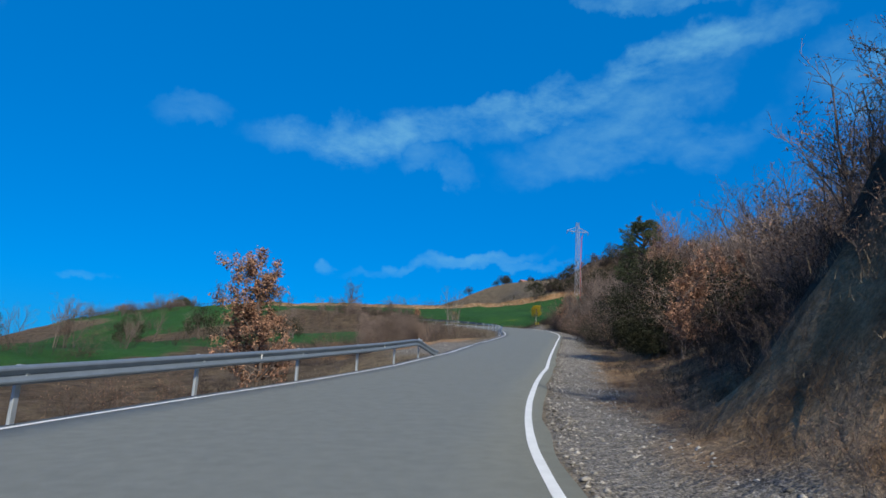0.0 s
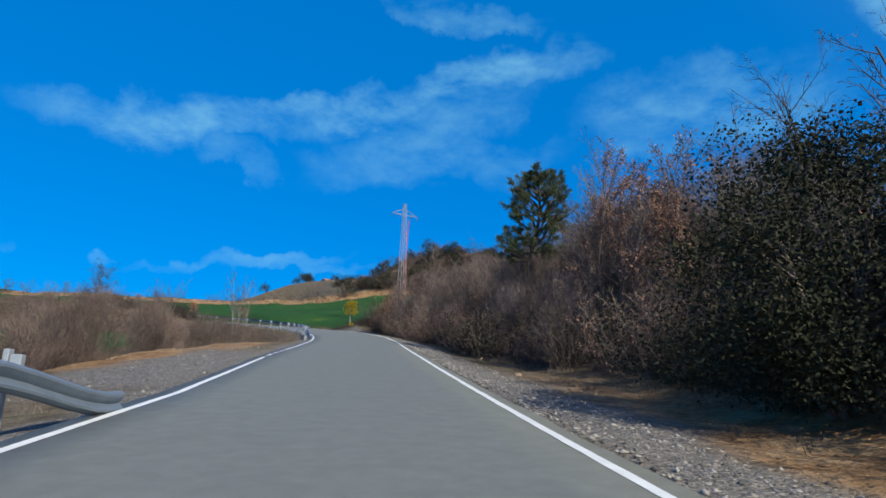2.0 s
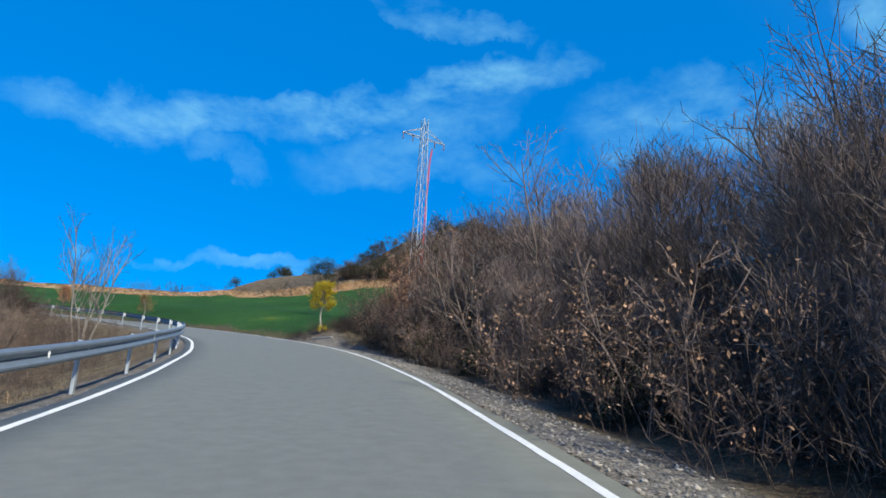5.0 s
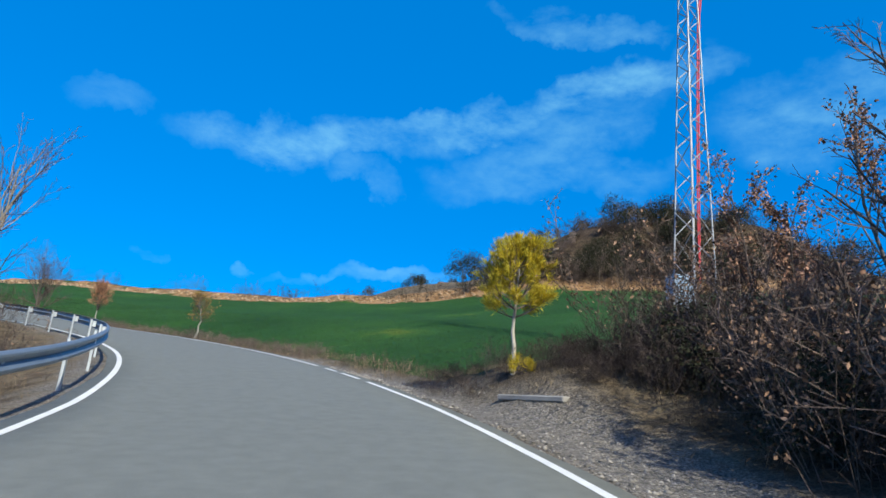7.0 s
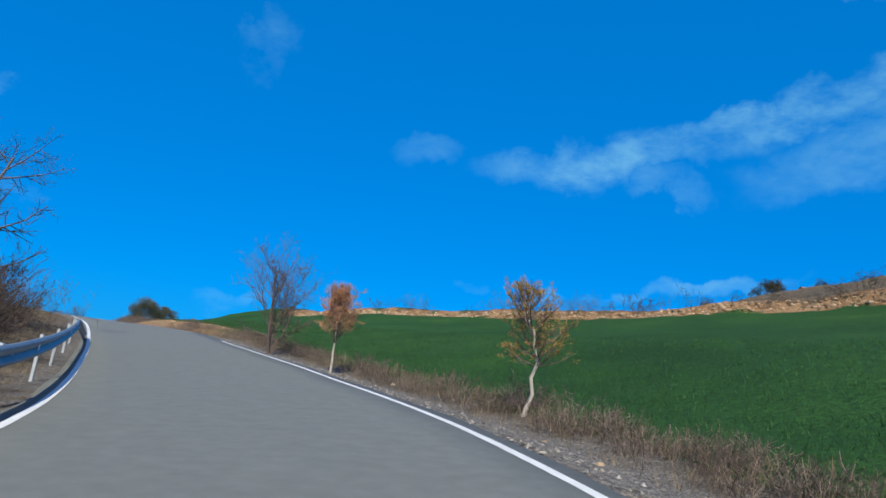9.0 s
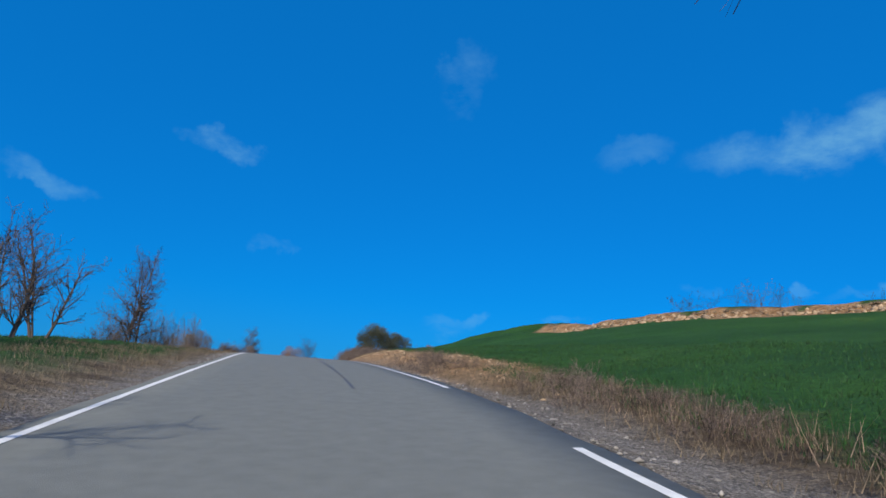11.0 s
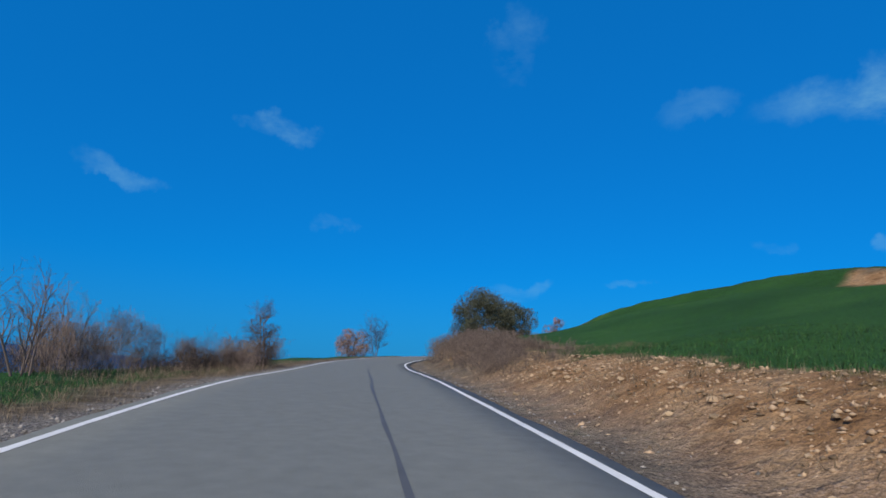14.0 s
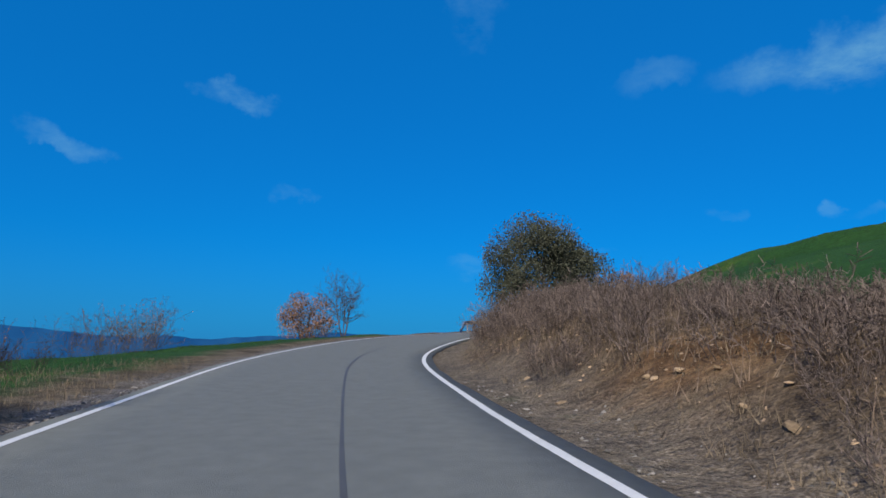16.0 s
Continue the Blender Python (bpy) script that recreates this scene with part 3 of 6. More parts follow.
crop = np.maximum(crop, smooth01(dR + 0.5 * edge, 3.7, 4.3) * smooth01(GS, 164, 170) * (1 - smooth01(GS, 206, 212)) * (past < -0.5 + edge))
crop *= 1 - smooth01(hill + 0.06 * edge, 0.10, 0.16)
crop = np.maximum(crop, smooth01(dL + 0.7 * edge, 1.8, 2.6) * smooth01(GS + 2 * edge, 158, 164) * (1 - smooth01(dL + 3 * edge, 22 + 22 * smooth01(GS, 165, 175) * (1 - smooth01(GS, 196, 206)), 26 + 24 * smooth01(GS, 165, 175) * (1 - smooth01(GS, 196, 206)))) * (1 - smooth01(GS, 250, 258)))
crop = np.maximum(crop, smooth01(dL + 2 * edge, 24, 26) * (1 - smooth01(dL + 3 * edge, 52, 58)) * smooth01(GS + 3 * edge, 18, 24) * (1 - smooth01(GS + 3 * edge, 62, 68)))
crop = np.maximum(crop, (past > np.where(GX > -52, 2.6, -3) + 1.5 * edge) * (past < 60) * (GX < -8 + 3 * edge) * (dR > 10) * (GS > 120))
crop = np.maximum(crop, smooth01(dL + 1.5 * edge, 13.5, 15) * (1 - smooth01(dL + 3 * edge, 50, 56)) * smooth01(GS + 2 * edge, 58, 62) * (1 - smooth01(GS + 4 * edge, 104, 116)))
crop = np.maximum(crop, ((GX + 58) / 17) ** 2 + ((GY - 101) / 10) ** 2 < 1 + 0.3 * edge)

earth = smooth01(dR + 0.4 * edge, 0.5, 1.0) * (1 - smooth01(dR + 0.5 * edge, 3.6, 4.6)) * smooth01(GS + edge, 160, 168) * (1 - 0.8 * smooth01(GS + 2 * edge, 204, 212))
earth = np.maximum(earth, 1 - smooth01(np.hypot((GS - 219.2) / 2.6, (dR - 2.3) / 1.3) + 0.4 * edge, 0.6, 1.0))
earth = np.maximum(earth, (past > -0.6 + edge) * (past < 2.2 + 1.5 * edge) * (dR > 10) * (GS > 100) * (hill < 0.5) * (GX > -52 + 3 * edge))
earth = np.maximum(earth, smooth01(dL, 1.5, 2.5) * (1 - smooth01(dL + edge, 6, 8)) * smooth01(GS, 40, 46) * (1 - smooth01(GS, 66, 70)))
earth = np.maximum(earth, 0.8 * smooth01(dR + edge, 1.3, 2.0) * (1 - smooth01(dR + edge, 4.5, 6.5)) * (1 - smooth01(GS, 36, 48)))
earth = np.maximum(earth, 0.6 * smooth01(dL + 4 * edge, 30, 33) * (1 - smooth01(dL + 6 * edge, 36, 40)) * smooth01(GS, 30, 50) * (1 - smooth01(GS, 110, 125)))
earth = np.maximum(earth, smooth01(dL + 1.5 * edge, 9.5, 10.5) * (1 - smooth01(dL + 1.5 * edge, 14, 15.5)) * smooth01(GS + 3 * edge, 46, 50) * (1 - smooth01(GS + 3 * edge, 66, 70)))
stony = smooth01(dR, -0.4, 0.0) * (1 - smooth01(dR + 0.7 * edge, 1.3 + 0.9 * smooth01(GS, 84, 95) * (1 - smooth01(GS, 100, 104)), 2.2 + 0.9 * smooth01(GS, 84, 95) * (1 - smooth01(GS, 100, 104)))) * (1 - smooth01(GS, 150, 170) * 0.6)
stony = np.maximum(stony, smooth01(dL, -0.4, 0) * (1 - smooth01(dL + edge, 2.5, 4)) * smooth01(GS, 35, 39) * (1 - smooth01(GS + 2 * edge, 50, 58)))
stony = np.maximum(stony, smooth01(dL, -0.4, 0) * (1 - smooth01(dL + 0.4 * edge, 0.4, 0.9)))
# leaf litter; along the wood and cut its dark tone also stands for shade
litter_shade = np.maximum(0.8 * smooth01(hill + 0.03 * edge, 0.03, 0.10), smooth01(dR + 1.5 * edge, np.interp(GS, [0, 15, 20, 40, 60], [2.0, 2.2, 3.4, 3.4, 2.2]), np.interp(GS, [0, 15, 20, 40, 60], [3.4, 3.6, 5, 5, 3.6])) * (1 - smooth01(GS + 2 * edge, 99, 104)) * (1 - smooth01(dR, 60, 90)) * smooth01(GS, -40, -30))
litter_shade = np.maximum(litter_shade, 0.6 * smooth01(dL + 2 * edge, 3, 6) * (1 - smooth01(GS, 40, 44) * (1 - smooth01(GS, 64, 70)) * (1 - smooth01(dL, 8, 10))) * np.maximum(1 - smooth01(GS, 156, 164), smooth01(dL + 2 * edge, 24, 28)) * (1 - smooth01(dL, 110, 140)))
litter_shade = np.maximum(litter_shade, 0.6 * smooth01(dR + 0.5 * edge, 0.6, 1.2) * smooth01(GS, 100, 108) * (1 - smooth01(GS, 158, 166)) * (1 - smooth01(dR, 4, 5)))
litter_shade = np.maximum(litter_shade, 0.45 * smooth01(dR + 0.8 * edge, 0.9, 1.6) * smooth01(GS + 2 * edge, 206, 212) * (1 - smooth01(dR, 6, 7)))
cov = me.color_attributes.new("cover", "FLOAT_COLOR", "POINT")
cov.data.foreach_set("color", np.stack([crop.ravel(), earth.ravel(), stony.ravel(), litter_shade.ravel()], 1).ravel().astype(np.float32))

gm = bpy.data.materials.new("open_ground")
gm.use_nodes = True
nt = gm.node_tree
gb = nt.nodes["Principled BSDF"]
gb.inputs["Roughness"].default_value, gb.inputs["Specular IOR Level"].default_value = 0.95, 0.15
gc = nt.nodes.new("ShaderNodeTexCoord")


def gnoise(scale, detail=5.0, stretch=None):
    n = nt.nodes.new("ShaderNodeTexNoise")
    n.inputs["Scale"].default_value, n.inputs["Detail"].default_value, n.inputs["Roughness"].default_value = scale, detail, 0.65
    nt.links.new(gc.outputs["Object"], n.inputs["Vector"])
    return n


def gramp(source, *stops):
    r = nt.nodes.new("ShaderNodeValToRGB")
    r.color_ramp.elements[0].position, r.color_ramp.elements[1].position = stops[0][0], stops[-1][0]
    for p, c in stops[1:-1]:
        r.color_ramp.elements.new(p)
    for e, (p, c) in zip(r.color_ramp.elements, stops):
        e.color = (*c, 1)
    nt.links.new(source.outputs["Fac"], r.inputs[0])
    return r


n_big, n_mid, n_fine, n_tiny = gnoise(0.12), gnoise(0.9), gnoise(6.0), gnoise(26.0, 3.0)
dry = gramp(n_mid, (0.28, (0.060, 0.045, 0.028)), (0.45, (0.125, 0.095, 0.060)), (0.58, (0.20, 0.155, 0.10)), (0.72, (0.10, 0.095, 0.042)))
green = gramp(n_big, (0.30, (0.017, 0.058, 0.014)), (0.50, (0.025, 0.081, 0.018)), (0.64, (0.035, 0.099, 0.021)), (0.76, (0.10, 0.145, 0.022)))
soil = gramp(n_mid, (0.30, (0.145, 0.078, 0.036)), (0.46, (0.28, 0.160, 0.076)), (0.58, (0.37, 0.235, 0.125)), (0.72, (0.19, 0.130, 0.080)))
grit = gramp(n_tiny, (0.30, (0.08, 0.074, 0.066)), (0.5, (0.19, 0.172, 0.15)), (0.7, (0.32, 0.29, 0.255)))
attr = nt.nodes.new("ShaderNodeAttribute")
attr.attribute_name = "cover"
sep = nt.nodes.new("ShaderNodeSeparateColor")
nt.links.new(attr.outputs["Color"], sep.inputs[0])
last = dry
# leafmould darkened, so the ramp carries some of the wood's shade
shaded_leafmould = gramp(n_mid, (0.28, (0.022, 0.014, 0.009)), (0.5, (0.056, 0.037, 0.024)), (0.72, (0.120, 0.082, 0.050)))
for surface, channel in ((soil, 1), (shaded_leafmould, 3), (green, 0), (grit, 2)):
    mix = nt.nodes.new("ShaderNodeMix")
    mix.data_type = "RGBA"
    nt.links.new(attr.outputs["Alpha"] if channel == 3 else sep.outputs[channel], mix.inputs[0])
    nt.links.new(last.outputs["Color" if last is dry else 2], mix.inputs[6])
    nt.links.new(surface.outputs["Color"], mix.inputs[7])
    last = mix
speck = nt.nodes.new("ShaderNodeMapRange")
speck.inputs[1].default_value, speck.inputs[2].default_value, speck.inputs[3].default_value, speck.inputs[4].default_value = 0.3, 0.7, 0.65, 1.35
nt.links.new(n_fine.outputs["Fac"], speck.inputs[0])
shade = nt.nodes.new("ShaderNodeMix")
shade.data_type, shade.blend_type = "RGBA", "MULTIPLY"
shade.inputs[0].default_value = 1.0
nt.links.new(last.outputs[2], shade.inputs[6])
nt.links.new(speck.outputs[0], shade.inputs[7])
speck2 = nt.nodes.new("ShaderNodeMapRange")
speck2.inputs[1].default_value, speck2.inputs[2].default_value, speck2.inputs[3].default_value, speck2.inputs[4].default_value = 0.32, 0.68, 0.6, 1.4
nt.links.new(n_tiny.outputs["Fac"], speck2.inputs[0])
shade2 = nt.nodes.new("ShaderNodeMix")
shade2.data_type, shade2.blend_type = "RGBA", "MULTIPLY"
shade2.inputs[0].default_value = 0.8
nt.links.new(shade.outputs[2], shade2.inputs[6])
nt.links.new(speck2.outputs[0], shade2.inputs[7])
nt.links.new(shade2.outputs[2], gb.inputs["Base Color"])
gbump = nt.nodes.new("ShaderNodeBump")
gbump.inputs["Strength"].default_value, gbump.inputs["Distance"].default_value = 1.0, 0.16
nt.links.new(n_fine.outputs["Fac"], gbump.inputs["Height"])
nt.links.new(gbump.outputs[0], gb.inputs["Normal"])
me.materials.append(gm)
ground_ob = tagged(new("ground", me), "rolling farmland with green crop, dry grass and bare earth", "ground", kind="structure")


# ---- road ----
def ribbon(name, material, s0, s1, inner, outer, lift, step=0.5, across=2, skirt=0.0):
    """A strip of the road between two offsets, given as functions of the station."""
    s = np.arange(s0, s1 + step / 2, step)
    a, b = inner(s), outer(s)
    rows = [on_road(s, a + (b - a) * k / (across - 1), lift) for k in range(across)]
    if skirt:
        rows = [rows[0] - (0, 0, skirt)] + rows + [rows[-1] - (0, 0, skirt)]
    v = np.stack(rows, 1)
    n, m = v.shape[:2]
    i = np.arange(n * m).reshape(n, m)
    f = np.stack([i[:-1, :-1], i[:-1, 1:], i[1:, 1:], i[1:, :-1]], -1).reshape(-1, 4)
    return mesh_of(name, v.reshape(-1, 3), f, material, smooth=True)


S0, S1 = -20.0, float(STA[-1]) - 1
left_of = lambda s: widths(s)[1]
right_of = lambda s: widths(s)[2] - 0.08
road = tagged(new("road", ribbon("road", ASPHALT, S0, S1, lambda s: left_of(s) - 0.28 + 0.05 * vnoise(s / 1.7, 0 * s, 3), lambda s: right_of(s) + 0.28 + 0.05 * vnoise(s / 1.7, 0 * s, 4), 0.0, across=7, skirt=0.12)),
              "two-lane country road of grey worn asphalt", "road", kind="structure")


def marking(s0, s1, offset, half=0.062):
    me = ribbon("road_marking", PAINT, s0, s1, lambda s: offset(s) - half + 0.006 * vnoise(s / .3, 0 * s, 7), lambda s: offset(s) + half + 0.006 * vnoise(s / .3, 0 * s, 8), 0.005, step=0.5 if s1 - s0 > 4 else 0.25)
    return tagged(new("road_marking", me), "white painted edge line on the asphalt", "road marking", kind="structure")


marking(S0, 48.1, left_of)
for a, b in ((49.0, 50.3), (51.0, 52.1), (52.7, 53.7)):
    marking(a, b, left_of)
marking(54.4, S1, left_of)
marking(S0, 108.5, right_of)
for a, b in ((109.2, 110.6), (111.2, 112.3)):
    marking(a, b, right_of)
marking(113.0, 153.5, right_of)
marking(161.0, S1, right_of)
seam = lambda s: np.interp(s, [158, 200, 215, 240], [0.5, 0.5, 0.3, 0.2]) + 0.05 * vnoise(s / 5, 0 * s, 11)
tagged(new("road_joint", ribbon("road_joint", TAR, 160, 238, lambda s: seam(s) - 0.03 - 0.025 * vnoise(s / 2, 0 * s, 12), lambda s: seam(s) + 0.035, 0.003)),
       "dark tar-sealed joint along the asphalt", "road joint", kind="structure")



# ---- guardrails ----
def guardrail(s0, s1, down0, down1, posts, reflectors, label):
    """A W-beam rail along the left edge, from station s0 to s1; down0, down1: whether an end dips to the ground."""
    root = thing("guardrail", label, "guardrail", at=tuple(float(v) for v in on_road(np.array(s0), left_of(s0) - 0.5)))
    inv = Vector(root.matrix_basis.translation)
    prof = [(-.04, .155), (.0, .15), (.035, .115), (.04, .085), (.0, .035), (-.035, .0), (.0, -.035), (.04, -.085), (.035, -.115), (.0, -.15), (-.04, -.155)]
    prof = prof + [(a - 0.006, b) for a, b in reversed(prof)]
    s = np.arange(s0, s1 + 0.01, 0.4)
    off = left_of(s) - 0.42
    h = np.full(len(s), 0.71)
    if down1:
        k = smooth01(s, s1 - 3.2, s1)
        h, off = h - 0.63 * k, off + 0.30 * k
    if down0:
        k = 1 - smooth01(s, s0, s0 + 1.5)
        h, off = h - 0.63 * k, off + 0.30 * k
    rows = [on_road(s, off + a) + np.stack([0 * s, 0 * s, h + b], 1) for a, b in prof]
    v = np.stack(rows, 1) - np.array(inv)
    n, m = v.shape[:2]
    i = np.arange(n * m).reshape(n, m)
    f = [tuple(q) for q in np.stack([i[:-1], i[1:], np.roll(i, -1, 1)[1:], np.roll(i, -1, 1)[:-1]], -1).reshape(-1, 4).tolist()]
    f += [tuple(i[0].tolist()), tuple(i[-1][::-1].tolist())]
    part("beam", mesh_of("beam", v.reshape(-1, 3), f, STEEL), root, "corrugated galvanised steel beam")
    post = box_data("post", (0.06, 0.12, 1.15), (0, 0, 0.29), POST, 0.008)
    block = box_data("spacer", (0.12, 0.10, 0.20), (0, 0, 0), POST, 0.008)
    tab = box_data("reflector", (0.012, 0.07, 0.12), (0, 0, 0), WHITE, 0.004)
    for ps in posts:
        p = on_road(np.array(float(ps)), left_of(ps) - 0.60)
        c, nrm = road_at(float(ps))
        rz = math.degrees(math.atan2(nrm[1], nrm[0]))
        o = part("post", post, root)
        o.matrix_basis = pose(*(p - np.array(inv) + (0, 0, 0.0)), 0, 0, rz)
        b = part("spacer", block, o)
        b.matrix_basis = pose(0.10, 0, 0.71)
    for ps in reflectors:
        p = on_road(np.array(float(ps)), left_of(ps) - 0.40)
        c, nrm = road_at(float(ps))
        o = part("reflector", tab, root, "white reflector tab")
        o.matrix_basis = pose(*(p - np.array(inv) + (0, 0, 0.73)), 0, 0, math.degrees(math.atan2(nrm[1], nrm[0])))
    return root


guardrail(-18, 34.0, False, True, np.arange(-16, 33, 4.0), np.arange(-14, 32, 8.0), "galvanised steel guardrail on the verge, its end bent to the ground")
guardrail(72.0, 148.5, True, True, np.arange(74, 147, 4.0), np.arange(76, 146, 8.0), "long curved galvanised steel guardrail above a bushy slope")
guardrail(257.0, 281.0, True, False, np.arange(259, 281, 4.0), np.arange(261, 280, 8.0), "galvanised steel guardrail outside the bend at the crest")


# ---- plants ----
def grow(rng, start, way, length, radius, levels, kids, ratio=0.62, angle=(25, 60), wobble=0.10, lift=0.12, pts=5, first=0.3, taper=0.35):
    """Branches of one stem, as (points, radii, level), from the stem out."""
    out = []

    def go(p, d, L, r, level):
        n = pts if level == 0 else (4 if levels > 2 else 3) if level == 1 else 3 if level == 2 and levels > 2 else 2
        q, pos, ways = [p], p, [d]
        for k in range(n - 1):
            d = d + rng.normal(size=3) * wobble * (1 + 0.4 * level) + np.array([0, 0, lift])
            d = d / np.linalg.norm(d)
            pos = pos + d * L / (n - 1)
            q.append(pos)
            ways.append(d)
        end = r * (taper if level else 0.3)
        out.append((np.array(q), np.linspace(r, max(end, 0.0035), n), level))
        if level >= levels:
            return
        for k in range(kids[level]):
            u = first + (1 - first) * (k + rng.uniform(0, 1)) / kids[level]
            i = min(int(u * (n - 1)), n - 2)
            f = u * (n - 1) - i
            at = q[i] * (1 - f) + q[i + 1] * f
            a = np.radians(rng.uniform(*angle))
            s = np.cross(ways[i], rng.normal(size=3))
            s /= np.linalg.norm(s) + 1e-9
            nd = ways[i] * np.cos(a) + s * np.sin(a)
            go(at, nd, L * ratio * rng.uniform(0.6, 1.15) * (1.05 - 0.35 * u), max(r * (1 - 0.65 * u) * 0.6, 0.004), level + 1)

    way = np.array(way, float)
    go(np.array(start, float), way / np.linalg.norm(way), length, radius, 0)
    return out


def stems(rng, n, spread, lean, height, radius, **kw):
    out = []
    for k in range(n):
        a = rng.uniform(0, 2 * np.pi)
        p = np.array([np.cos(a), np.sin(a), 0]) * spread * math.sqrt(rng.uniform(0, 1)) + (0, 0, -0.12)
        w = np.array([np.cos(a) * lean * rng.uniform(0.3, 1), np.sin(a) * lean * rng.uniform(0.3, 1), 1.0])
        out += grow(rng, p, w, height * rng.uniform(0.75, 1.1), radius * rng.uniform(0.7, 1.1), **kw)
    return out


def wood_parts(root, branches, thick=BARK, thin=TWIG, split=1, sides=(5, 3)):
    a = [(p, r) for p, r, l in branches if l <= split]
    b = [(p, r) for p, r, l in branches if l > split]
    part("trunk", mesh_of("trunk", *tubes(a, sides[0]), thick, smooth=True), root)
    if b:
        tagged(part("twigs", mesh_of("twigs", *strips(b, np.random.default_rng(len(b))), thin), root), kind="stuff")


def tips(branches, level, rng, per, spread):
    """Places along the outer branches, for leaves, with the way of the branch."""
    c, w = [], []
    for p, r, l in branches:
        if l >= level:
            for k in range(per):
                u = rng.uniform(0.1, 1.05)
                i = min(int(u * (len(p) - 1)), len(p) - 2)
                f = u * (len(p) - 1) - i
                c.append(p[i] * (1 - f) + p[i + 1] * f + rng.normal(size=3) * spread)
                w.append(p[i + 1] - p[i])
    return np.array(c), np.array(w)


def leaves(root, name, rng, centres, length, width, material, label="", along=None):
    v, f = cards(rng, centres, length, width, along)
    return tagged(part(name, mesh_of(name, v, f, material), root, label), kind="stuff")


def bare_tree(seed, height, label, group="", stem_count=1, lean=0.15, spread=0.1, thick=BARK, thin=TWIG, kids=(12, 8, 6), girth=0.012, ratio=0.52, angle=(22, 55), levels=3, first=0.25, leafy=0, leaf=None):
    rng = np.random.default_rng(seed)
    root = thing("tree", label, "tree", group)
    b = stems(rng, stem_count, spread, lean, height * 0.9, height * girth, levels=levels, kids=kids, ratio=ratio, angle=angle, first=first)
    wood_parts(root, b, thick, thin)
    if leafy:
        c, w = tips(b, 2, rng, leafy, 0.06)
        leaves(root, "crown", rng, c, 0.085, 0.05, leaf or BROWN_LEAF, "withered brown leaves still on the twigs")
    return root


def thicket(seed, height, label, group, thin=TWIG, count=16, spread=0.9, leafy=0, leaf=None, lean=0.55, kids=(8, 5)):
    rng = np.random.default_rng(seed)
    root = thing("shrub", label, "shrub", group)
    b = stems(rng, count, spread, lean, height, 0.0085, levels=2, kids=kids, ratio=0.5, angle=(20, 55), wobble=0.16, lift=0.05, first=0.12)
    v1, f1 = tubes([(p, r) for p, r, l in b if l < 1], 3)
    v2, f2 = strips([(p, r) for p, r, l in b if l >= 1], rng)
    tagged(part("branchwork", mesh_of("branchwork", np.concatenate([v1, v2]), np.concatenate([f1, f2 + len(v1)]), thin), root), kind="stuff")
    if leafy:
        c, w = tips(b, 1, rng, leafy, 0.05)
        leaves(root, "leaves", rng, c, 0.07, 0.04, leaf or BROWN_LEAF)
    return root


def evergreen(seed, height, width, label, group="", leaf=DARK_LEAF, count=9000, trunk=0.25, lobes=26, name="tree", size=0.13, slim=0.62):
    """A holm oak or dense evergreen bush: limbs and a crown of many leaf clumps with gaps."""
    rng = np.random.default_rng(seed)
    root = thing(name, label, name, group)
    b = stems(rng, 4, 0.25, 0.6, height * 0.75, height * 0.02, levels=2, kids=(6, 4), ratio=0.55, angle=(25, 60))
    wood_parts(root, b)
    cs = []
    for k in range(lobes):
        a, u = rng.uniform(0, 2 * np.pi), rng.uniform(0, 1)
        z = trunk * height + (1 - trunk) * height * u
        r = width / 2 * (0.35 + 0.65 * math.sin(math.pi * min(1, 0.18 + 0.80 * u))) * rng.uniform(0.45, 0.95)
        lobe = np.array([np.cos(a) * r, np.sin(a) * r, z * 0.93])
        R = rng.uniform(0.13, 0.24) * width
        n = count // lobes
        d = rng.normal(size=(n, 3))
        d /= np.linalg.norm(d, axis=1)[:, None]
        cs.append(lobe + d * R * rng.uniform(0.55, 1.08, (n, 1)) * (1, 1, 0.8))
    c = np.concatenate(cs)
    c = c[c[:, 2] > 0.05]
    leaves(root, "crown", rng, c, size, size * slim, leaf, "dense small leathery leaves" if slim > 0.3 else "dense fine twigs")
    return root


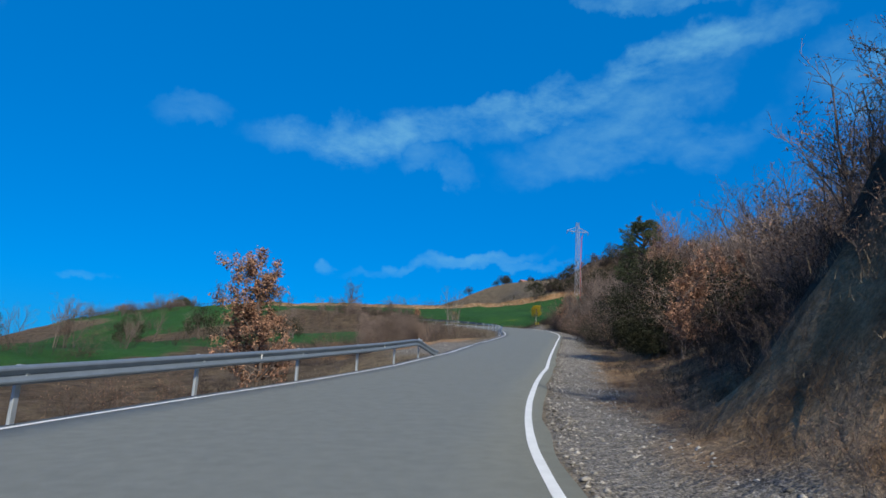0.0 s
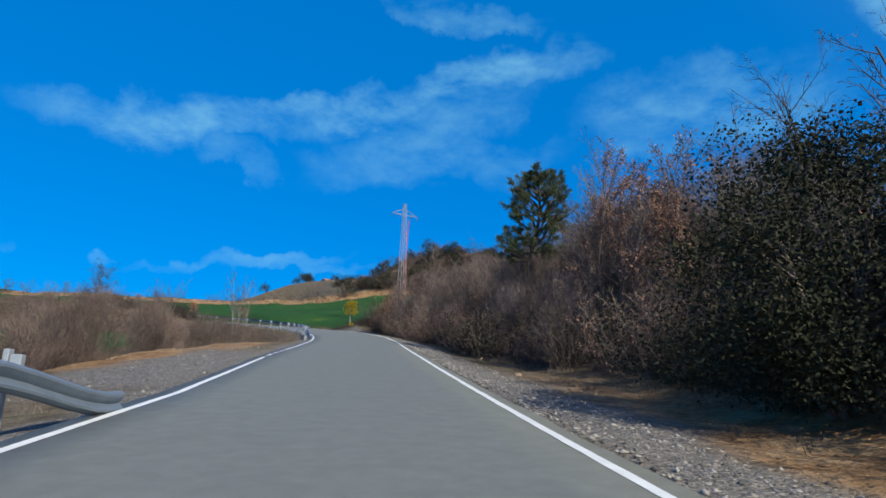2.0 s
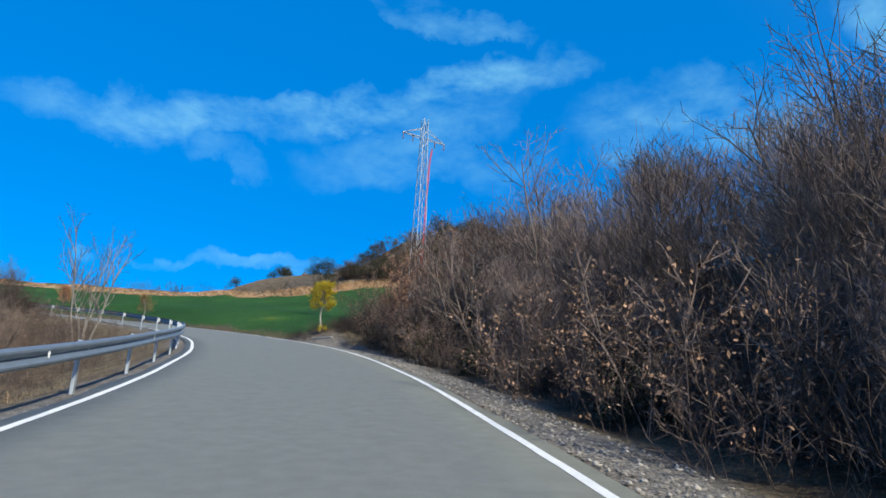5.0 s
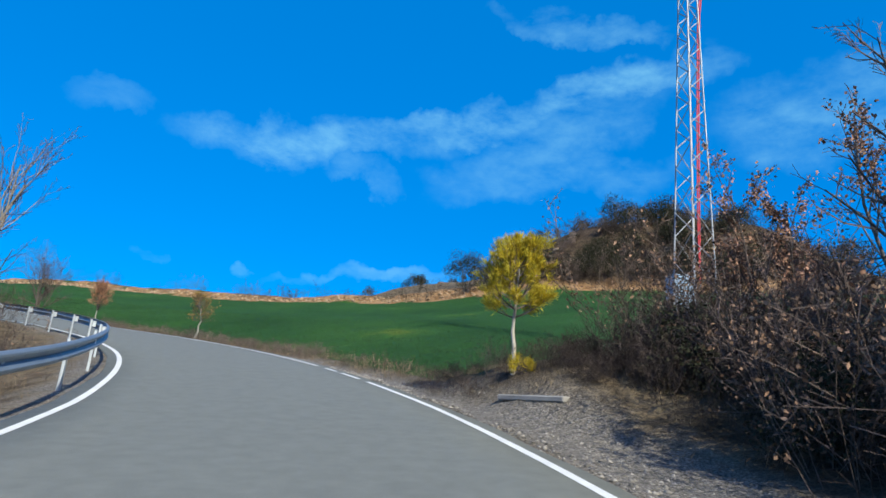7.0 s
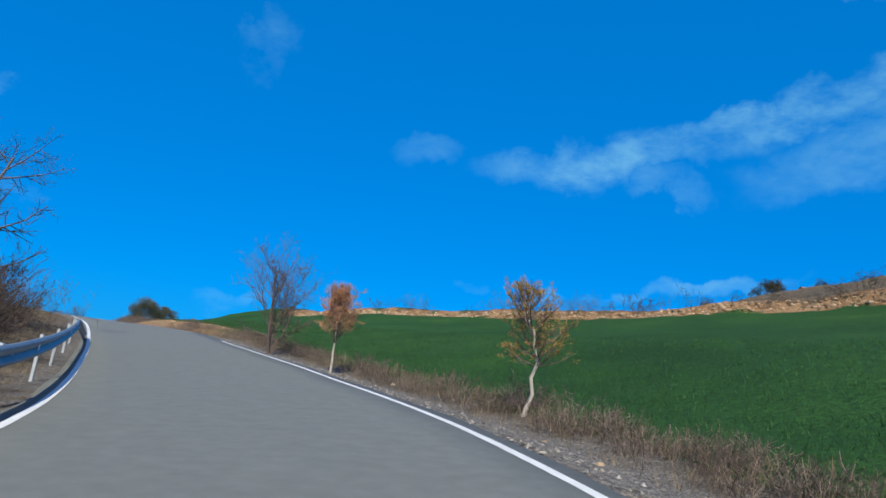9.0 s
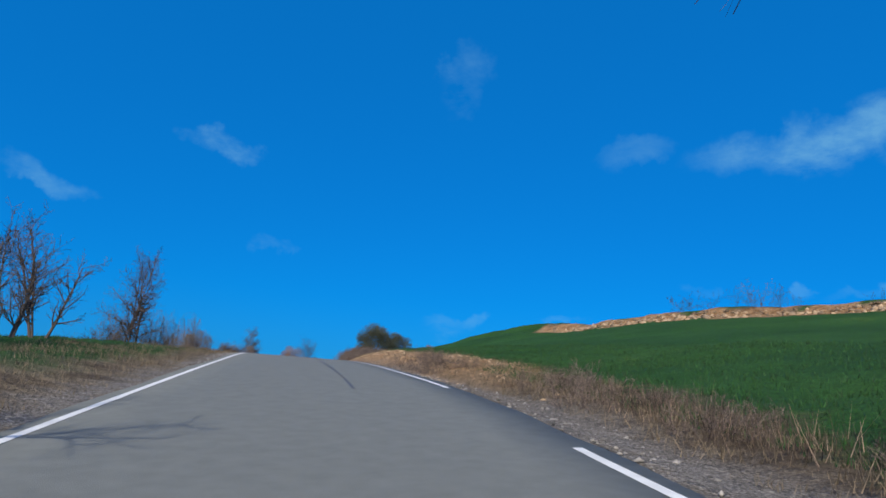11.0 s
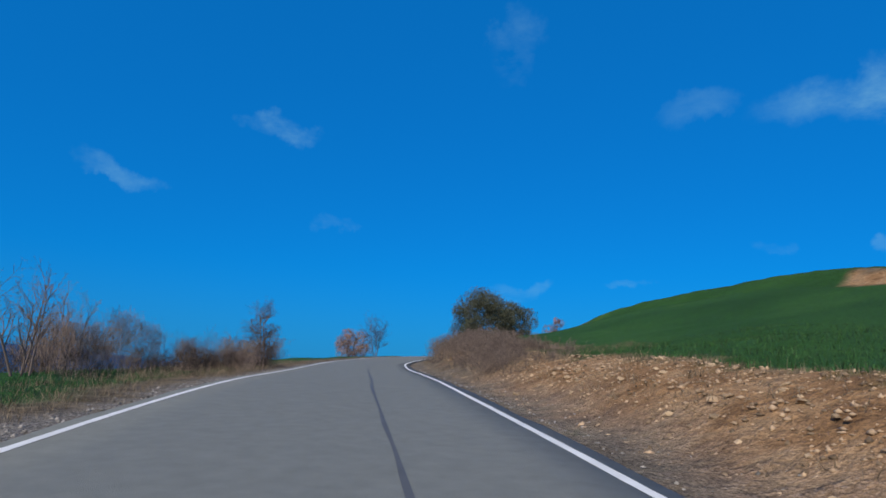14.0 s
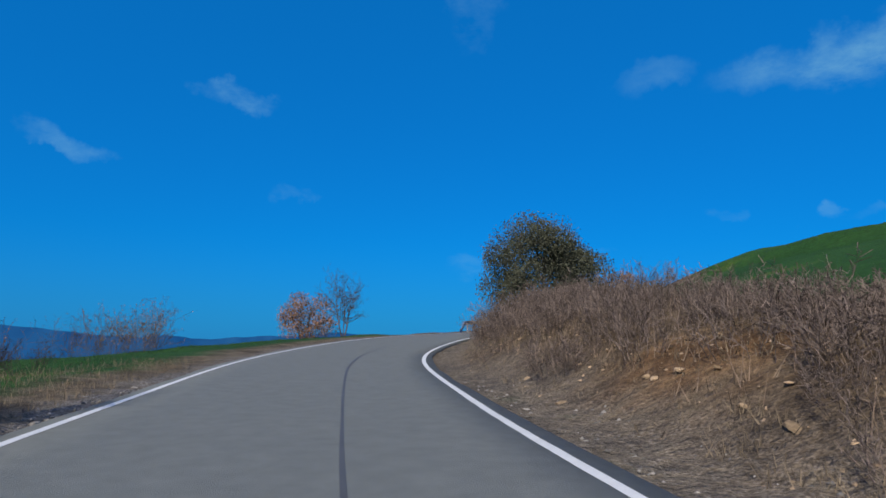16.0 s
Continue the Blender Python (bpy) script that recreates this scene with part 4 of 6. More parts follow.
def needle_tree(seed, height, crown_low, crown_width, label, leaf, group="", tuft=0.22, whorls=9, bark=PALE_BARK, bend=0.05, kids=7, blades=16, fill=1.0, wave=0.015, rise=(0.15, 0.9), needle=0.012):
    """A pine: a clear stem, limbs in whorls and tufts of needles at their ends."""
    rng = np.random.default_rng(seed)
    root = thing("pine_tree", label, "tree", group)
    zs = np.linspace(-0.15, height * 0.93, 9)
    stem = np.stack([bend * height * np.sin(zs * 2.1 / height * 2) + rng.normal(size=9) * wave * height, rng.normal(size=9) * wave * height, zs], 1)
    stem[0, :2] = 0
    br = [(stem, np.linspace(height * 0.022, height * 0.006, 9), 0)]
    for k in range(whorls):
        u = (k + 0.5) / whorls
        z = crown_low + (height * 0.95 - crown_low) * u
        p = np.array([np.interp(z, zs, stem[:, i]) for i in range(3)])
        reach = crown_width / 2 * math.sin(math.pi * (0.22 + 0.70 * u)) ** 0.7
        for m in range(kids):
            a = 2 * np.pi * (m + rng.uniform(0, 1)) / kids
            up = rise[0] + rise[1] * u
            br += [(q, r, l + 1) for q, r, l in grow(rng, p, (np.cos(a), np.sin(a), up * rng.uniform(0.6, 1.3)), reach * rng.uniform(0.7, 1.1), height * 0.007, 1, (5,), 0.45, (20, 55), 0.10, 0.16, 5, 0.35)]
    wood_parts(root, br, bark, BARK, split=0)
    ends, ways = [], []
    for q, r, l in br[1:]:
        m = (3 if l == 1 else 4) * fill
        for k in range(max(1, int(round(m)))):
            u = 1 - 0.55 * k / max(1, m)
            i = min(int(u * (len(q) - 1)), len(q) - 2)
            f = u * (len(q) - 1) - i
            ends.append(q[i] * (1 - f) + q[i + 1] * f)
            ways.append((q[i + 1] - q[i]) / (np.linalg.norm(q[i + 1] - q[i]) + 1e-9) + (0, 0, 0.5))
    ends, ways = np.repeat(np.array(ends), blades, 0), np.repeat(np.array(ways), blades, 0)
    d = ways / np.linalg.norm(ways, axis=1)[:, None] + rng.normal(size=ways.shape) * 0.55
    d /= np.linalg.norm(d, axis=1)[:, None]
    v, f = cards(rng, ends + d * tuft * 0.5, tuft, needle, d * 4)
    tagged(part("crown", mesh_of("crown", v, f, leaf), root, "tufts of needles"), kind="stuff")
    return root


RNG = np.random.default_rng(7)


def put(ob, s=None, l=None, xyz=None, rz=None, size=1.0, sink=0.0):
    p = xyz if xyz is not None else spot(s, l)
    ob.matrix_basis = pose(p[0], p[1], p[2] - sink, 0, 0, RNG.uniform(0, 360) if rz is None else rz)
    ob.scale = (size * RNG.uniform(0.93, 1.07), size * RNG.uniform(0.93, 1.07), size)
    return ob


def again(ob, *args, **kw):
    c = copy_thing(ob, Matrix.Identity(4))
    return put(c, *args, **kw)


def xyz(x, y):
    return x, y, float(ground([x], [y])[0][0])


# single trees that stand out
put(bare_tree(3, 5.7, "small oak full of withered brown leaves behind the guardrail", stem_count=1, lean=0.04, kids=(26, 9, 5), girth=0.014, leafy=10, ratio=0.45, angle=(45, 78), first=0.10), xyz=xyz(-6.0, 22.6))
put(bare_tree(5, 5.0, "bare tree of many upright stems on the shaded slope", stem_count=16, spread=0.35, lean=0.33, kids=(6, 4, 3), girth=0.008, ratio=0.36, angle=(12, 30)), xyz=xyz(12.6, 26.6))
put(evergreen(8, 4.6, 4.4, "dark evergreen holm oak at the edge of the wood", trunk=0.03, count=44000, lobes=60, size=0.075), xyz=xyz(9.8, 31.5))
put(bare_tree(10, 3.6, "oak with pale withered leaves on the slope of the wood", stem_count=3, lean=0.3, spread=0.3, kids=(11, 6, 4), leafy=6, ratio=0.42, first=0.1), xyz=xyz(11.6, 27.4))
put(bare_tree(9, 3.1, "young oak with withered brown leaves on the verge of the wood", stem_count=2, kids=(11, 6, 4), leafy=9, ratio=0.42, first=0.1), xyz=xyz(7.9, 23.6))
put(needle_tree(12, 9.4, 3.9, 4.3, "tall green pine rising out of the bare wood", PINE_LEAF, bark=BARK, tuft=0.30, whorls=11, kids=6, blades=20, fill=1.15, rise=(-0.1, 0.8), needle=0.018, bend=0.02), xyz=xyz(17.1, 56.0))
put(bare_tree(14, 6.0, "oak with withered rust-brown leaves in the wood", kids=(13, 7, 5), girth=0.014, leafy=6, ratio=0.45), xyz=xyz(13.2, 42.2))
put(needle_tree(21, 2.85, 1.15, 2.05, "young pine with yellow needles and pale clear stem", YELLOW_LEAF, tuft=0.22, whorls=8, kids=6, blades=18, bend=0.012, fill=0.7, wave=0.004), xyz=xyz(15.45, 105.0), rz=200)
put(needle_tree(22, 0.20, 0.0, 0.70, "low tuft of yellow pine shoots beside a pale stem", YELLOW_LEAF, tuft=0.15, whorls=3, kids=4, blades=5, fill=0.6, rise=(0.1, 0.3), bark=BARK), xyz=xyz(15.56, 104.72), sink=0.08)
put(bare_tree(25, 8.0, "pale slender tree without leaves below the guardrail", stem_count=5, spread=0.5, lean=0.35, kids=(13, 8, 6), girth=0.007, ratio=0.38, angle=(15, 40), thick=GREY_BARK, thin=TWIG), xyz=xyz(1.7, 107.2))
put(needle_tree(31, 2.55, 0.95, 1.85, "crooked young pine with sparse yellow and brown needles", OLIVE_LEAF, tuft=0.10, whorls=8, kids=8, blades=12, bend=0.08, fill=0.6, needle=0.006, wave=0.03), xyz=xyz(2.6, 129.2), rz=20)
put(needle_tree(33, 2.2, 0.85, 2.5, "young pine with rust-red dead needles on the verge", RUST_LEAF, tuft=0.17, whorls=7, kids=9, blades=6, bend=0.01, wave=0.006, rise=(0.9, 2.2), needle=0.010), xyz=xyz(-5.1, 134.8))
put(bare_tree(35, 4.9, "bare tree with a fan of fine branches on the verge", kids=(13, 9, 7), girth=0.013, ratio=0.55, angle=(25, 55), first=0.14, stem_count=4, spread=0.05, lean=0.42, thin=DARK_TWIG), xyz=xyz(-11.0, 139.7), size=0.92)
put(bare_tree(6, 3.6, "spreading bare tree on top of the cut bank", stem_count=6, spread=0.3, lean=0.8, kids=(8, 6, 4), girth=0.011, ratio=0.42, angle=(20, 50)), xyz=xyz(8.0, 13.8), size=0.95)
put(bare_tree(41, 7.6, "large old bare tree on the bank beyond the guardrail", kids=(24, 13, 9), girth=0.018, ratio=0.46, angle=(40, 80), first=0.14, thin=DARK_TWIG), xyz=xyz(-19.4, 131.0), sink=0.9)
for x, y, h, sd in ((-38.5, 144.2, 4.3, 46), (-36.0, 142.6, 3.7, 47), (-33.6, 140.8, 3.4, 48)):
    put(bare_tree(sd, h, "bare branching tree in the brush above the bend", "bare trees above the bend", stem_count=3, spread=0.3, lean=0.3, kids=(14, 9, 5), girth=0.014, ratio=0.44, angle=(28, 62), first=0.12, thin=DARK_TWIG), xyz=xyz(x, y))
for x, y, h, sd, lab in ((14.9, 46.6, 8.4, 15, "tall oak with thin withered leaves in the wood"), (17.2, 43.4, 7.0, 16, "tall slender bare tree in the wood"), (17.2, 50.2, 8.8, 17, "tall slender bare tree in the wood"), (13.6, 40.4, 5.6, 18, "tall oak with thin withered leaves in the wood"), (20.6, 85.6, 8.4, 19, "tall leaning bare tree over the wood")):
    put(bare_tree(sd, h, lab, "tall trees of the roadside wood", stem_count=2, spread=0.3, lean=0.22, kids=(14, 9, 6), girth=0.010, ratio=0.42, angle=(20, 50), first=0.2, leafy=3 if "leaves" in lab else 0), xyz=xyz(x, y))
put(bare_tree(20, 5.4, "crooked pale bare tree at the edge of the wood", kids=(13, 9, 6), girth=0.013, ratio=0.55, angle=(30, 65), first=0.3, thick=GREY_BARK), xyz=xyz(19.6, 89.4))
put(bare_tree(43, 6.3, "tall bare tree with dense twigs at the edge of the crop", stem_count=3, spread=0.9, lean=0.3, kids=(19, 12, 8), girth=0.012, ratio=0.43, angle=(35, 70), first=0.06, thick=DARK_TWIG, thin=DARK_TWIG), xyz=xyz(-53.75, 153.95))
put(bare_tree(44, 6.8, "bare tree in the hollow below the lay-by", stem_count=4, spread=0.6, lean=0.3, kids=(11, 7, 4), girth=0.010, ratio=0.4), xyz=xyz(*(-5.6, 96.3)))
put(bare_tree(45, 3.5, "dead crooked small tree in a thicket at the roadside", stem_count=2, lean=0.3, spread=0.25, kids=(15, 11, 8), girth=0.017, ratio=0.5, angle=(35, 75), first=0.12, thin=DARK_TWIG), s=218.5, l=-5.2)
put(evergreen(51, 4.7, 5.7, "round holm oak with grey-green leaves on top of the bank", leaf=OAK_LEAF, trunk=0.08, count=40000, lobes=60, size=0.11), xyz=xyz(-81.9, 202.4))
put(evergreen(52, 3.6, 4.6, "second holm oak close behind the first on the bank", leaf=OAK_LEAF, trunk=0.08, count=14000, lobes=36, size=0.14), xyz=xyz(-83.4, 208.6))
put(evergreen(53, 2.4, 2.8, "rust-coloured round bush at the top of the field", leaf=BROWN_LEAF, trunk=0.05, count=3000, lobes=16, name="shrub"), xyz=xyz(-84.5, 217.5))
put(bare_tree(55, 4.4, "bare spreading tree beside the road at the crest", kids=(15, 9, 6), stem_count=3, lean=0.45, girth=0.014, angle=(30, 65), thin=DARK_TWIG), xyz=xyz(-98.0, 202.6), size=0.9)
put(evergreen(56, 2.4, 3.4, "brown-leaved round oak bush at the crest", leaf=BROWN_LEAF, trunk=0.05, count=8000, lobes=26, name="shrub", size=0.09), xyz=xyz(-99.6, 200.6), size=1.25)
for x, y, h, sd in ((18.2, 96.6, 4.6, 71), (20.2, 99.0, 5.2, 72), (22.0, 95.5, 5.4, 73), (20.6, 102.6, 4.4, 74)):
    put(bare_tree(sd, h, "oak shrub with withered brown leaves beside the pylon", "oak shrubs by the pylon", stem_count=3, lean=0.35, spread=0.4, kids=(10, 6, 4), leafy=5, ratio=0.42, first=0.1), xyz=xyz(x, y))
put(evergreen(57, 5.2, 5.6, "dark evergreen oak standing on the terrace bank", trunk=0.05, count=9000, lobes=30), xyz=xyz(24.6, 166.6))

# ---- the wood on the right, and the shrubs ----
WOOD_TREES = [bare_tree(60 + k, h, lab, "bare trees of the roadside wood", stem_count=n, lean=le, spread=0.4, kids=(ki[0] + 2, ki[1] + 2, ki[2] + 1), girth=0.011, ratio=0.45, leafy=lf, leaf=DULL_LEAF)
              for k, (h, n, le, ki, lf, lab) in enumerate((
                  (5.6, 2, 0.2, (11, 6, 4), 0, "leafless grey tree in the roadside wood"), (6.4, 1, 0.15, (14, 6, 4), 0, "slender leafless tree in the roadside wood"),
                  (4.8, 4, 0.3, (9, 5, 4), 0, "leafless tree of several stems in the roadside wood"), (5.2, 2, 0.25, (10, 6, 4), 1, "oak in the wood with some withered brown leaves")))]
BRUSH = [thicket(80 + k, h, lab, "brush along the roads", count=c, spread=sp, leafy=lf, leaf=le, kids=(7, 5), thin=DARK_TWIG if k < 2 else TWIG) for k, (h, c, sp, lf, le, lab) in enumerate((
    (2.0, 15, 0.8, 0, None, "tangled leafless grey-brown brush"), (1.5, 17, 1.0, 0, None, "low dense leafless brush"),
    (2.3, 14, 0.9, 2, DULL_LEAF, "brush with withered brown leaves"), (1.6, 14, 0.9, 4, DARK_LEAF, "low brush with dark green leaves")))]
LIGHT = [thicket(86 + k, h, lab, "brush along the roads", count=c, spread=sp, leafy=lf, leaf=DULL_LEAF, kids=(6, 4), thin=DARK_TWIG if k == 1 else TWIG) for k, (h, c, sp, lf, lab) in enumerate((
    (2.0, 11, 0.9, 0, "thin grey leafless roadside brush"), (1.5, 12, 1.0, 0, "low dark leafless roadside brush"), (2.2, 10, 0.9, 2, "thin brush with withered leaves")))]
LIGHT.append(thicket(89, 1.5, "low brush with dark green leaves", "brush along the roads", count=9, spread=0.9, leafy=4, leaf=DARK_LEAF, kids=(5, 3)))
FAR = [thicket(186 + k, h, lab, "brush along the roads", count=8, spread=0.9, leafy=lf, leaf=le, kids=(5, 4), thin=DARK_TWIG if k == 1 else TWIG) for k, (h, lf, le, lab) in enumerate((
    (2.0, 0, None, "thin grey leafless brush on the slopes"), (1.5, 0, None, "low dark leafless brush on the slopes"), (2.2, 1, DULL_LEAF, "brush with few withered leaves"), (1.5, 3, DARK_LEAF, "low brush with dark green leaves")))]
DENSE = evergreen(84, 1.5, 2.3, "dense leafless brush at the foot of the wood, dark as in shade", "dense brush of the wood", leaf=DARK_TWIG, trunk=0.0, count=2400, lobes=24, name="shrub", size=0.32, slim=0.036)
first_use = {o.name: True for o in WOOD_TREES + BRUSH + LIGHT + FAR}
MASSED = []                       # the brush past the countable part, joined below


def mass(ob, s=None, l=None, xyz=None, size=1.0, sink=0.0):
    p = xyz if xyz is not None else spot(s, l)
    MASSED.append((ob, pose(p[0], p[1], p[2] - sink, 0, 0, RNG.uniform(0, 360)) @ Matrix.Diagonal((size, size, size, 1))))


def use(ob, *args, **kw):
    if first_use.pop(ob.name, False):
        return put(ob, *args, **kw)
    return again(ob, *args, **kw)


def in_wood(s):
    """The near edge of the wood, from the road's axis."""
    return float(np.interp(s, [-20, 5, 14, 22, 32, 40, 50, 70, 90, 97, 101], [8.5, 8.5, 8.6, 8.6, 7.6, 6.6, 6.0, 5.4, 5.2, 5.9, 6.8]))


def sapling(seed, height, width, label, group, material, count=4000, lobes=26, twig=0.42, thin=0.012, leafy=0):
    """A young tree: stems that fan out, and a haze of fine bare twigs round them."""
    rng = np.random.default_rng(seed)
    root = thing("sapling", label, "sapling", group)
    b = stems(rng, 6, width * 0.12, 0.5, height * 0.85, 0.014, levels=1, kids=(7,), ratio=0.5, angle=(18, 45))
    part("trunk", mesh_of("trunk", *tubes([(p, r) for p, r, l in b], 3), BARK), root)
    cs = []
    for k in range(lobes):
        a, u = rng.uniform(0, 2 * np.pi), rng.uniform(0.08, 1) ** 0.8
        r = width / 2 * (0.45 + 0.55 * math.sin(math.pi * min(1, 0.15 + 0.75 * u))) * rng.uniform(0.2, 0.95)
        n = count // lobes
        cs.append(np.array([np.cos(a) * r, np.sin(a) * r, height * u * 0.9]) + rng.normal(size=(n, 3)) * np.array([0.10, 0.10, 0.085]) * width)
    c = np.concatenate(cs)
    c = c[c[:, 2] > 0.05]
    way = np.stack([c[:, 0] / width, c[:, 1] / width, np.full(len(c), 0.75)], 1)
    v, f = cards(rng, c, twig, thin, way * 0.9)
    tagged(part("twigs", mesh_of("twigs", v, f, material), root, "haze of fine bare twigs"), kind="stuff")
    if leafy:
        leaves(root, "leaves", rng, c[rng.integers(0, len(c), leafy)], 0.08, 0.045, DULL_LEAF)
    return root


HAZE = [sapling(150 + k, h, w, lab, "young growth of the wood", TWIG, leafy=lf) for k, (h, w, lf, lab) in enumerate((
    (3.6, 3.0, 0, "young leafless growth of fine grey-brown twigs"), (3.0, 3.2, 260, "young oak growth with scattered withered leaves"), (4.4, 3.0, 0, "tall young growth of fine bare twigs")))]
for o in HAZE:
    first_use[o.name] = True
for k in range(120):      # the haze of young growth that fills the wood
    s = 30 + 72 * ((k * 0.618034 + 0.3) % 1)
    deep = 1.0 + 10.5 * RNG.uniform(0, 1)
    use(HAZE[k % 3], s=s, l=in_wood(s) + deep, size=RNG.uniform(0.75, 1.1) * (0.75 if deep < 2.5 else 1.0), sink=0.1)
for k in range(42):       # taller growth round the pine
    s = 44 + 56 * ((k * 0.618034) % 1)
    use(HAZE[(0, 2)[k % 2]], s=s, l=in_wood(s) + RNG.uniform(3.5, 9), size=RNG.uniform(1.2, 1.6), sink=0.1)
for k in range(34):       # and the slope behind the cut
    use(HAZE[k % 3], s=RNG.uniform(12, 32), l=RNG.uniform(10, 19), size=RNG.uniform(0.6, 0.9), sink=0.1)
for k in range(92):       # trees
    s = 14 + 86 * ((k * 0.618) % 1)
    deep = RNG.uniform(0, 1) ** 1.2 * 13
    l = in_wood(s) + 1.2 + deep
    kind = WOOD_TREES[int(RNG.integers(0, 4))]
    use(kind, s=s, l=l, size=RNG.uniform(0.85, 1.25) * (1.0 if deep > 2 else 0.8), sink=0.05)
for k in range(112):      # brush at its foot
    s = 4 + 96 * ((k * 0.618034) % 1)
    l = in_wood(s) + RNG.uniform(-0.2, 1) ** 2 * 9
    use(BRUSH[int(RNG.choice(4, p=[.36, .28, .2, .16]))], s=s, l=l, size=RNG.uniform(0.75, 1.35), sink=0.05)
for k in range(22):       # low weeds and bushes on the verge past the cut
    mass(LIGHT[k % 4], s=RNG.uniform(15, 30), l=RNG.uniform(4.4, 8.0), size=RNG.uniform(0.18, 0.4), sink=0.05)
for k in range(30):       # brush along the top of the cut
    mass(LIGHT[k % 4], s=RNG.uniform(3, 19), l=RNG.uniform(7.2, 13), size=RNG.uniform(0.4, 0.8), sink=0.05)
for k in range(24):       # the deeper wood, up the slope
    mass(WOOD_TREES[int(RNG.integers(0, 3))], s=8 + 92 * ((k * 0.618) % 1), l=17 + 22 * RNG.uniform(0, 1), size=RNG.uniform(0.8, 1.2), sink=0.05)
for k in range(4):
    use(LIGHT[k], s=92 - 3 * k, l=9.0, sink=0.05)
    use(FAR[k], s=90 - 3 * k, l=11.0, sink=0.05)
dark_bush = put(evergreen(59, 1.9, 2.6, "low dark evergreen bush in the shade of the wood", "evergreen bushes of the wood", trunk=0.02, count=3200, lobes=20, name="shrub", size=0.085), s=90, l=7.4)
for s, off in ((94, 0.9), (97, 1.6), (86, 0.6), (82, 1.4), (99, 2.2), (77, 0.8), (70, 1.2), (60, 0.7), (52, 1.4), (45, 0.9), (38, 0.8), (90, 0.3), (99.5, 0.5), (92, 3.0), (102, 1.0), (104, 1.6), (27, 1.0), (96, 0.2)):
    again(dark_bush, s=s, l=in_wood(s) + off, size=RNG.uniform(0.65, 1.05), sink=0.1)
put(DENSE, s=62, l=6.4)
for k in range(46):       # an unbroken foot, its twigs coloured dark for the shade there
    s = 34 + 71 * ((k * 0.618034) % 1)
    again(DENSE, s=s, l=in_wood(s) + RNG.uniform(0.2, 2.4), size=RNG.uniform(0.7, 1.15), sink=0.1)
for k in range(22):       # taller dark thicket behind it, also to cast shade on the foot
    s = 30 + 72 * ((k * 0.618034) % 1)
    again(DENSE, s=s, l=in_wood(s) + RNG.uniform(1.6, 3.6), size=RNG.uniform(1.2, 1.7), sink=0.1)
for k in range(50):       # the far side of the hollow
    mass(FAR[k % 3], s=RNG.uniform(150, 192), l=-RNG.uniform(27, 58), size=RNG.uniform(0.9, 1.6), sink=0.05)
for k in range(24):
    mass(FAR[k % 3], s=RNG.uniform(146, 162), l=-RNG.uniform(9, 26), size=RNG.uniform(0.5, 0.9), sink=0.05)
for k in range(9):        # brush under the pylon, its dark twigs standing for shade too
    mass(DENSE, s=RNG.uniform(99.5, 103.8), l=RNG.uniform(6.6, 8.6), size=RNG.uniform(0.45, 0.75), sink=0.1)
for k in range(90):       # scrub along the terrace, thicker towards the hill
    a = RNG.uniform(0, 1) ** 0.5
    mass(FAR[k % 4], xyz=xyz(-44 + 104 * a, 195.6 - 45.8 * a + RNG.uniform(0.3, 3)), size=RNG.uniform(0.3, 0.75), sink=0.05)
for k in range(8):
    use(BRUSH[k % 3], s=RNG.uniform(101.5, 105), l=RNG.uniform(7.6, 11), size=RNG.uniform(0.9, 1.3), sink=0.05)
for k in range(14):       # and on the bank beyond the bend
    mass(DENSE, s=RNG.uniform(127, 150), l=-RNG.uniform(5.6, 8.5), size=RNG.uniform(0.6, 0.9), sink=0.1)
for k in range(46):       # tall brush up the slope
    mass(FAR[k % 3], s=RNG.uniform(30, 96), l=RNG.uniform(10, 24), size=RNG.uniform(1.2, 2.0), sink=0.05)
for k in range(56):       # dead weeds between verge and crop
    mass(LIGHT[(0, 0, 1)[k % 3]], s=RNG.uniform(112, 160), l=RNG.uniform(4.7, 6.0), size=RNG.uniform(0.16, 0.38), sink=0.03)
# brush by the young yellow pine and the slab
for k in range(14):
    mass(LIGHT[k % 2], xyz=xyz(RNG.uniform(13.6, 17.5), RNG.uniform(104.2, 107.5)), size=RNG.uniform(0.25, 0.45), sink=0.05)
for x, y, z in ((17.6, 103.4, 0.75), (18.5, 104.6, 0.9), (17.9, 102.2, 0.7), (19.2, 103.2, 1.0), (16.9, 104.2, 0.5), (16.4, 102.9, 0.4)):
    again(DENSE, xyz=xyz(x, y), size=z, sink=0.1)
# brush by the pylon
for k in range(20):
    use(BRUSH[k % 4], s=RNG.uniform(96, 104.0), l=RNG.uniform(6.4, 12), size=RNG.uniform(0.7, 1.2), sink=0.05)
for k in range(14):
    mass(LIGHT[(1, 3)[k % 2]], s=RNG.uniform(99, 107), l=RNG.uniform(6.0, 8.5), size=RNG.uniform(0.35, 0.6), sink=0.05)
# left of the road: below the first rail, round the lay-by, in the dip, on the bank after the bend
for k in range(20):       # tall brush behind the lay-by
    use((HAZE[0], BRUSH[0], HAZE[1])[k % 3], s=RNG.uniform(44, 60), l=-RNG.uniform(9.5, 13.5), size=RNG.uniform(0.55, 0.85), sink=0.05)
for k in range(16):       # brush round the brown oak
    mass(BRUSH[k % 3], s=RNG.uniform(20, 48), l=-RNG.uniform(9, 15), size=RNG.uniform(0.5, 0.9), sink=0.05)
for k in range(60):
    s = RNG.uniform(2, 56)
    mass(FAR[k % 3], s=s, l=-RNG.uniform(12, 30), size=RNG.uniform(0.4, 0.8), sink=0.05)
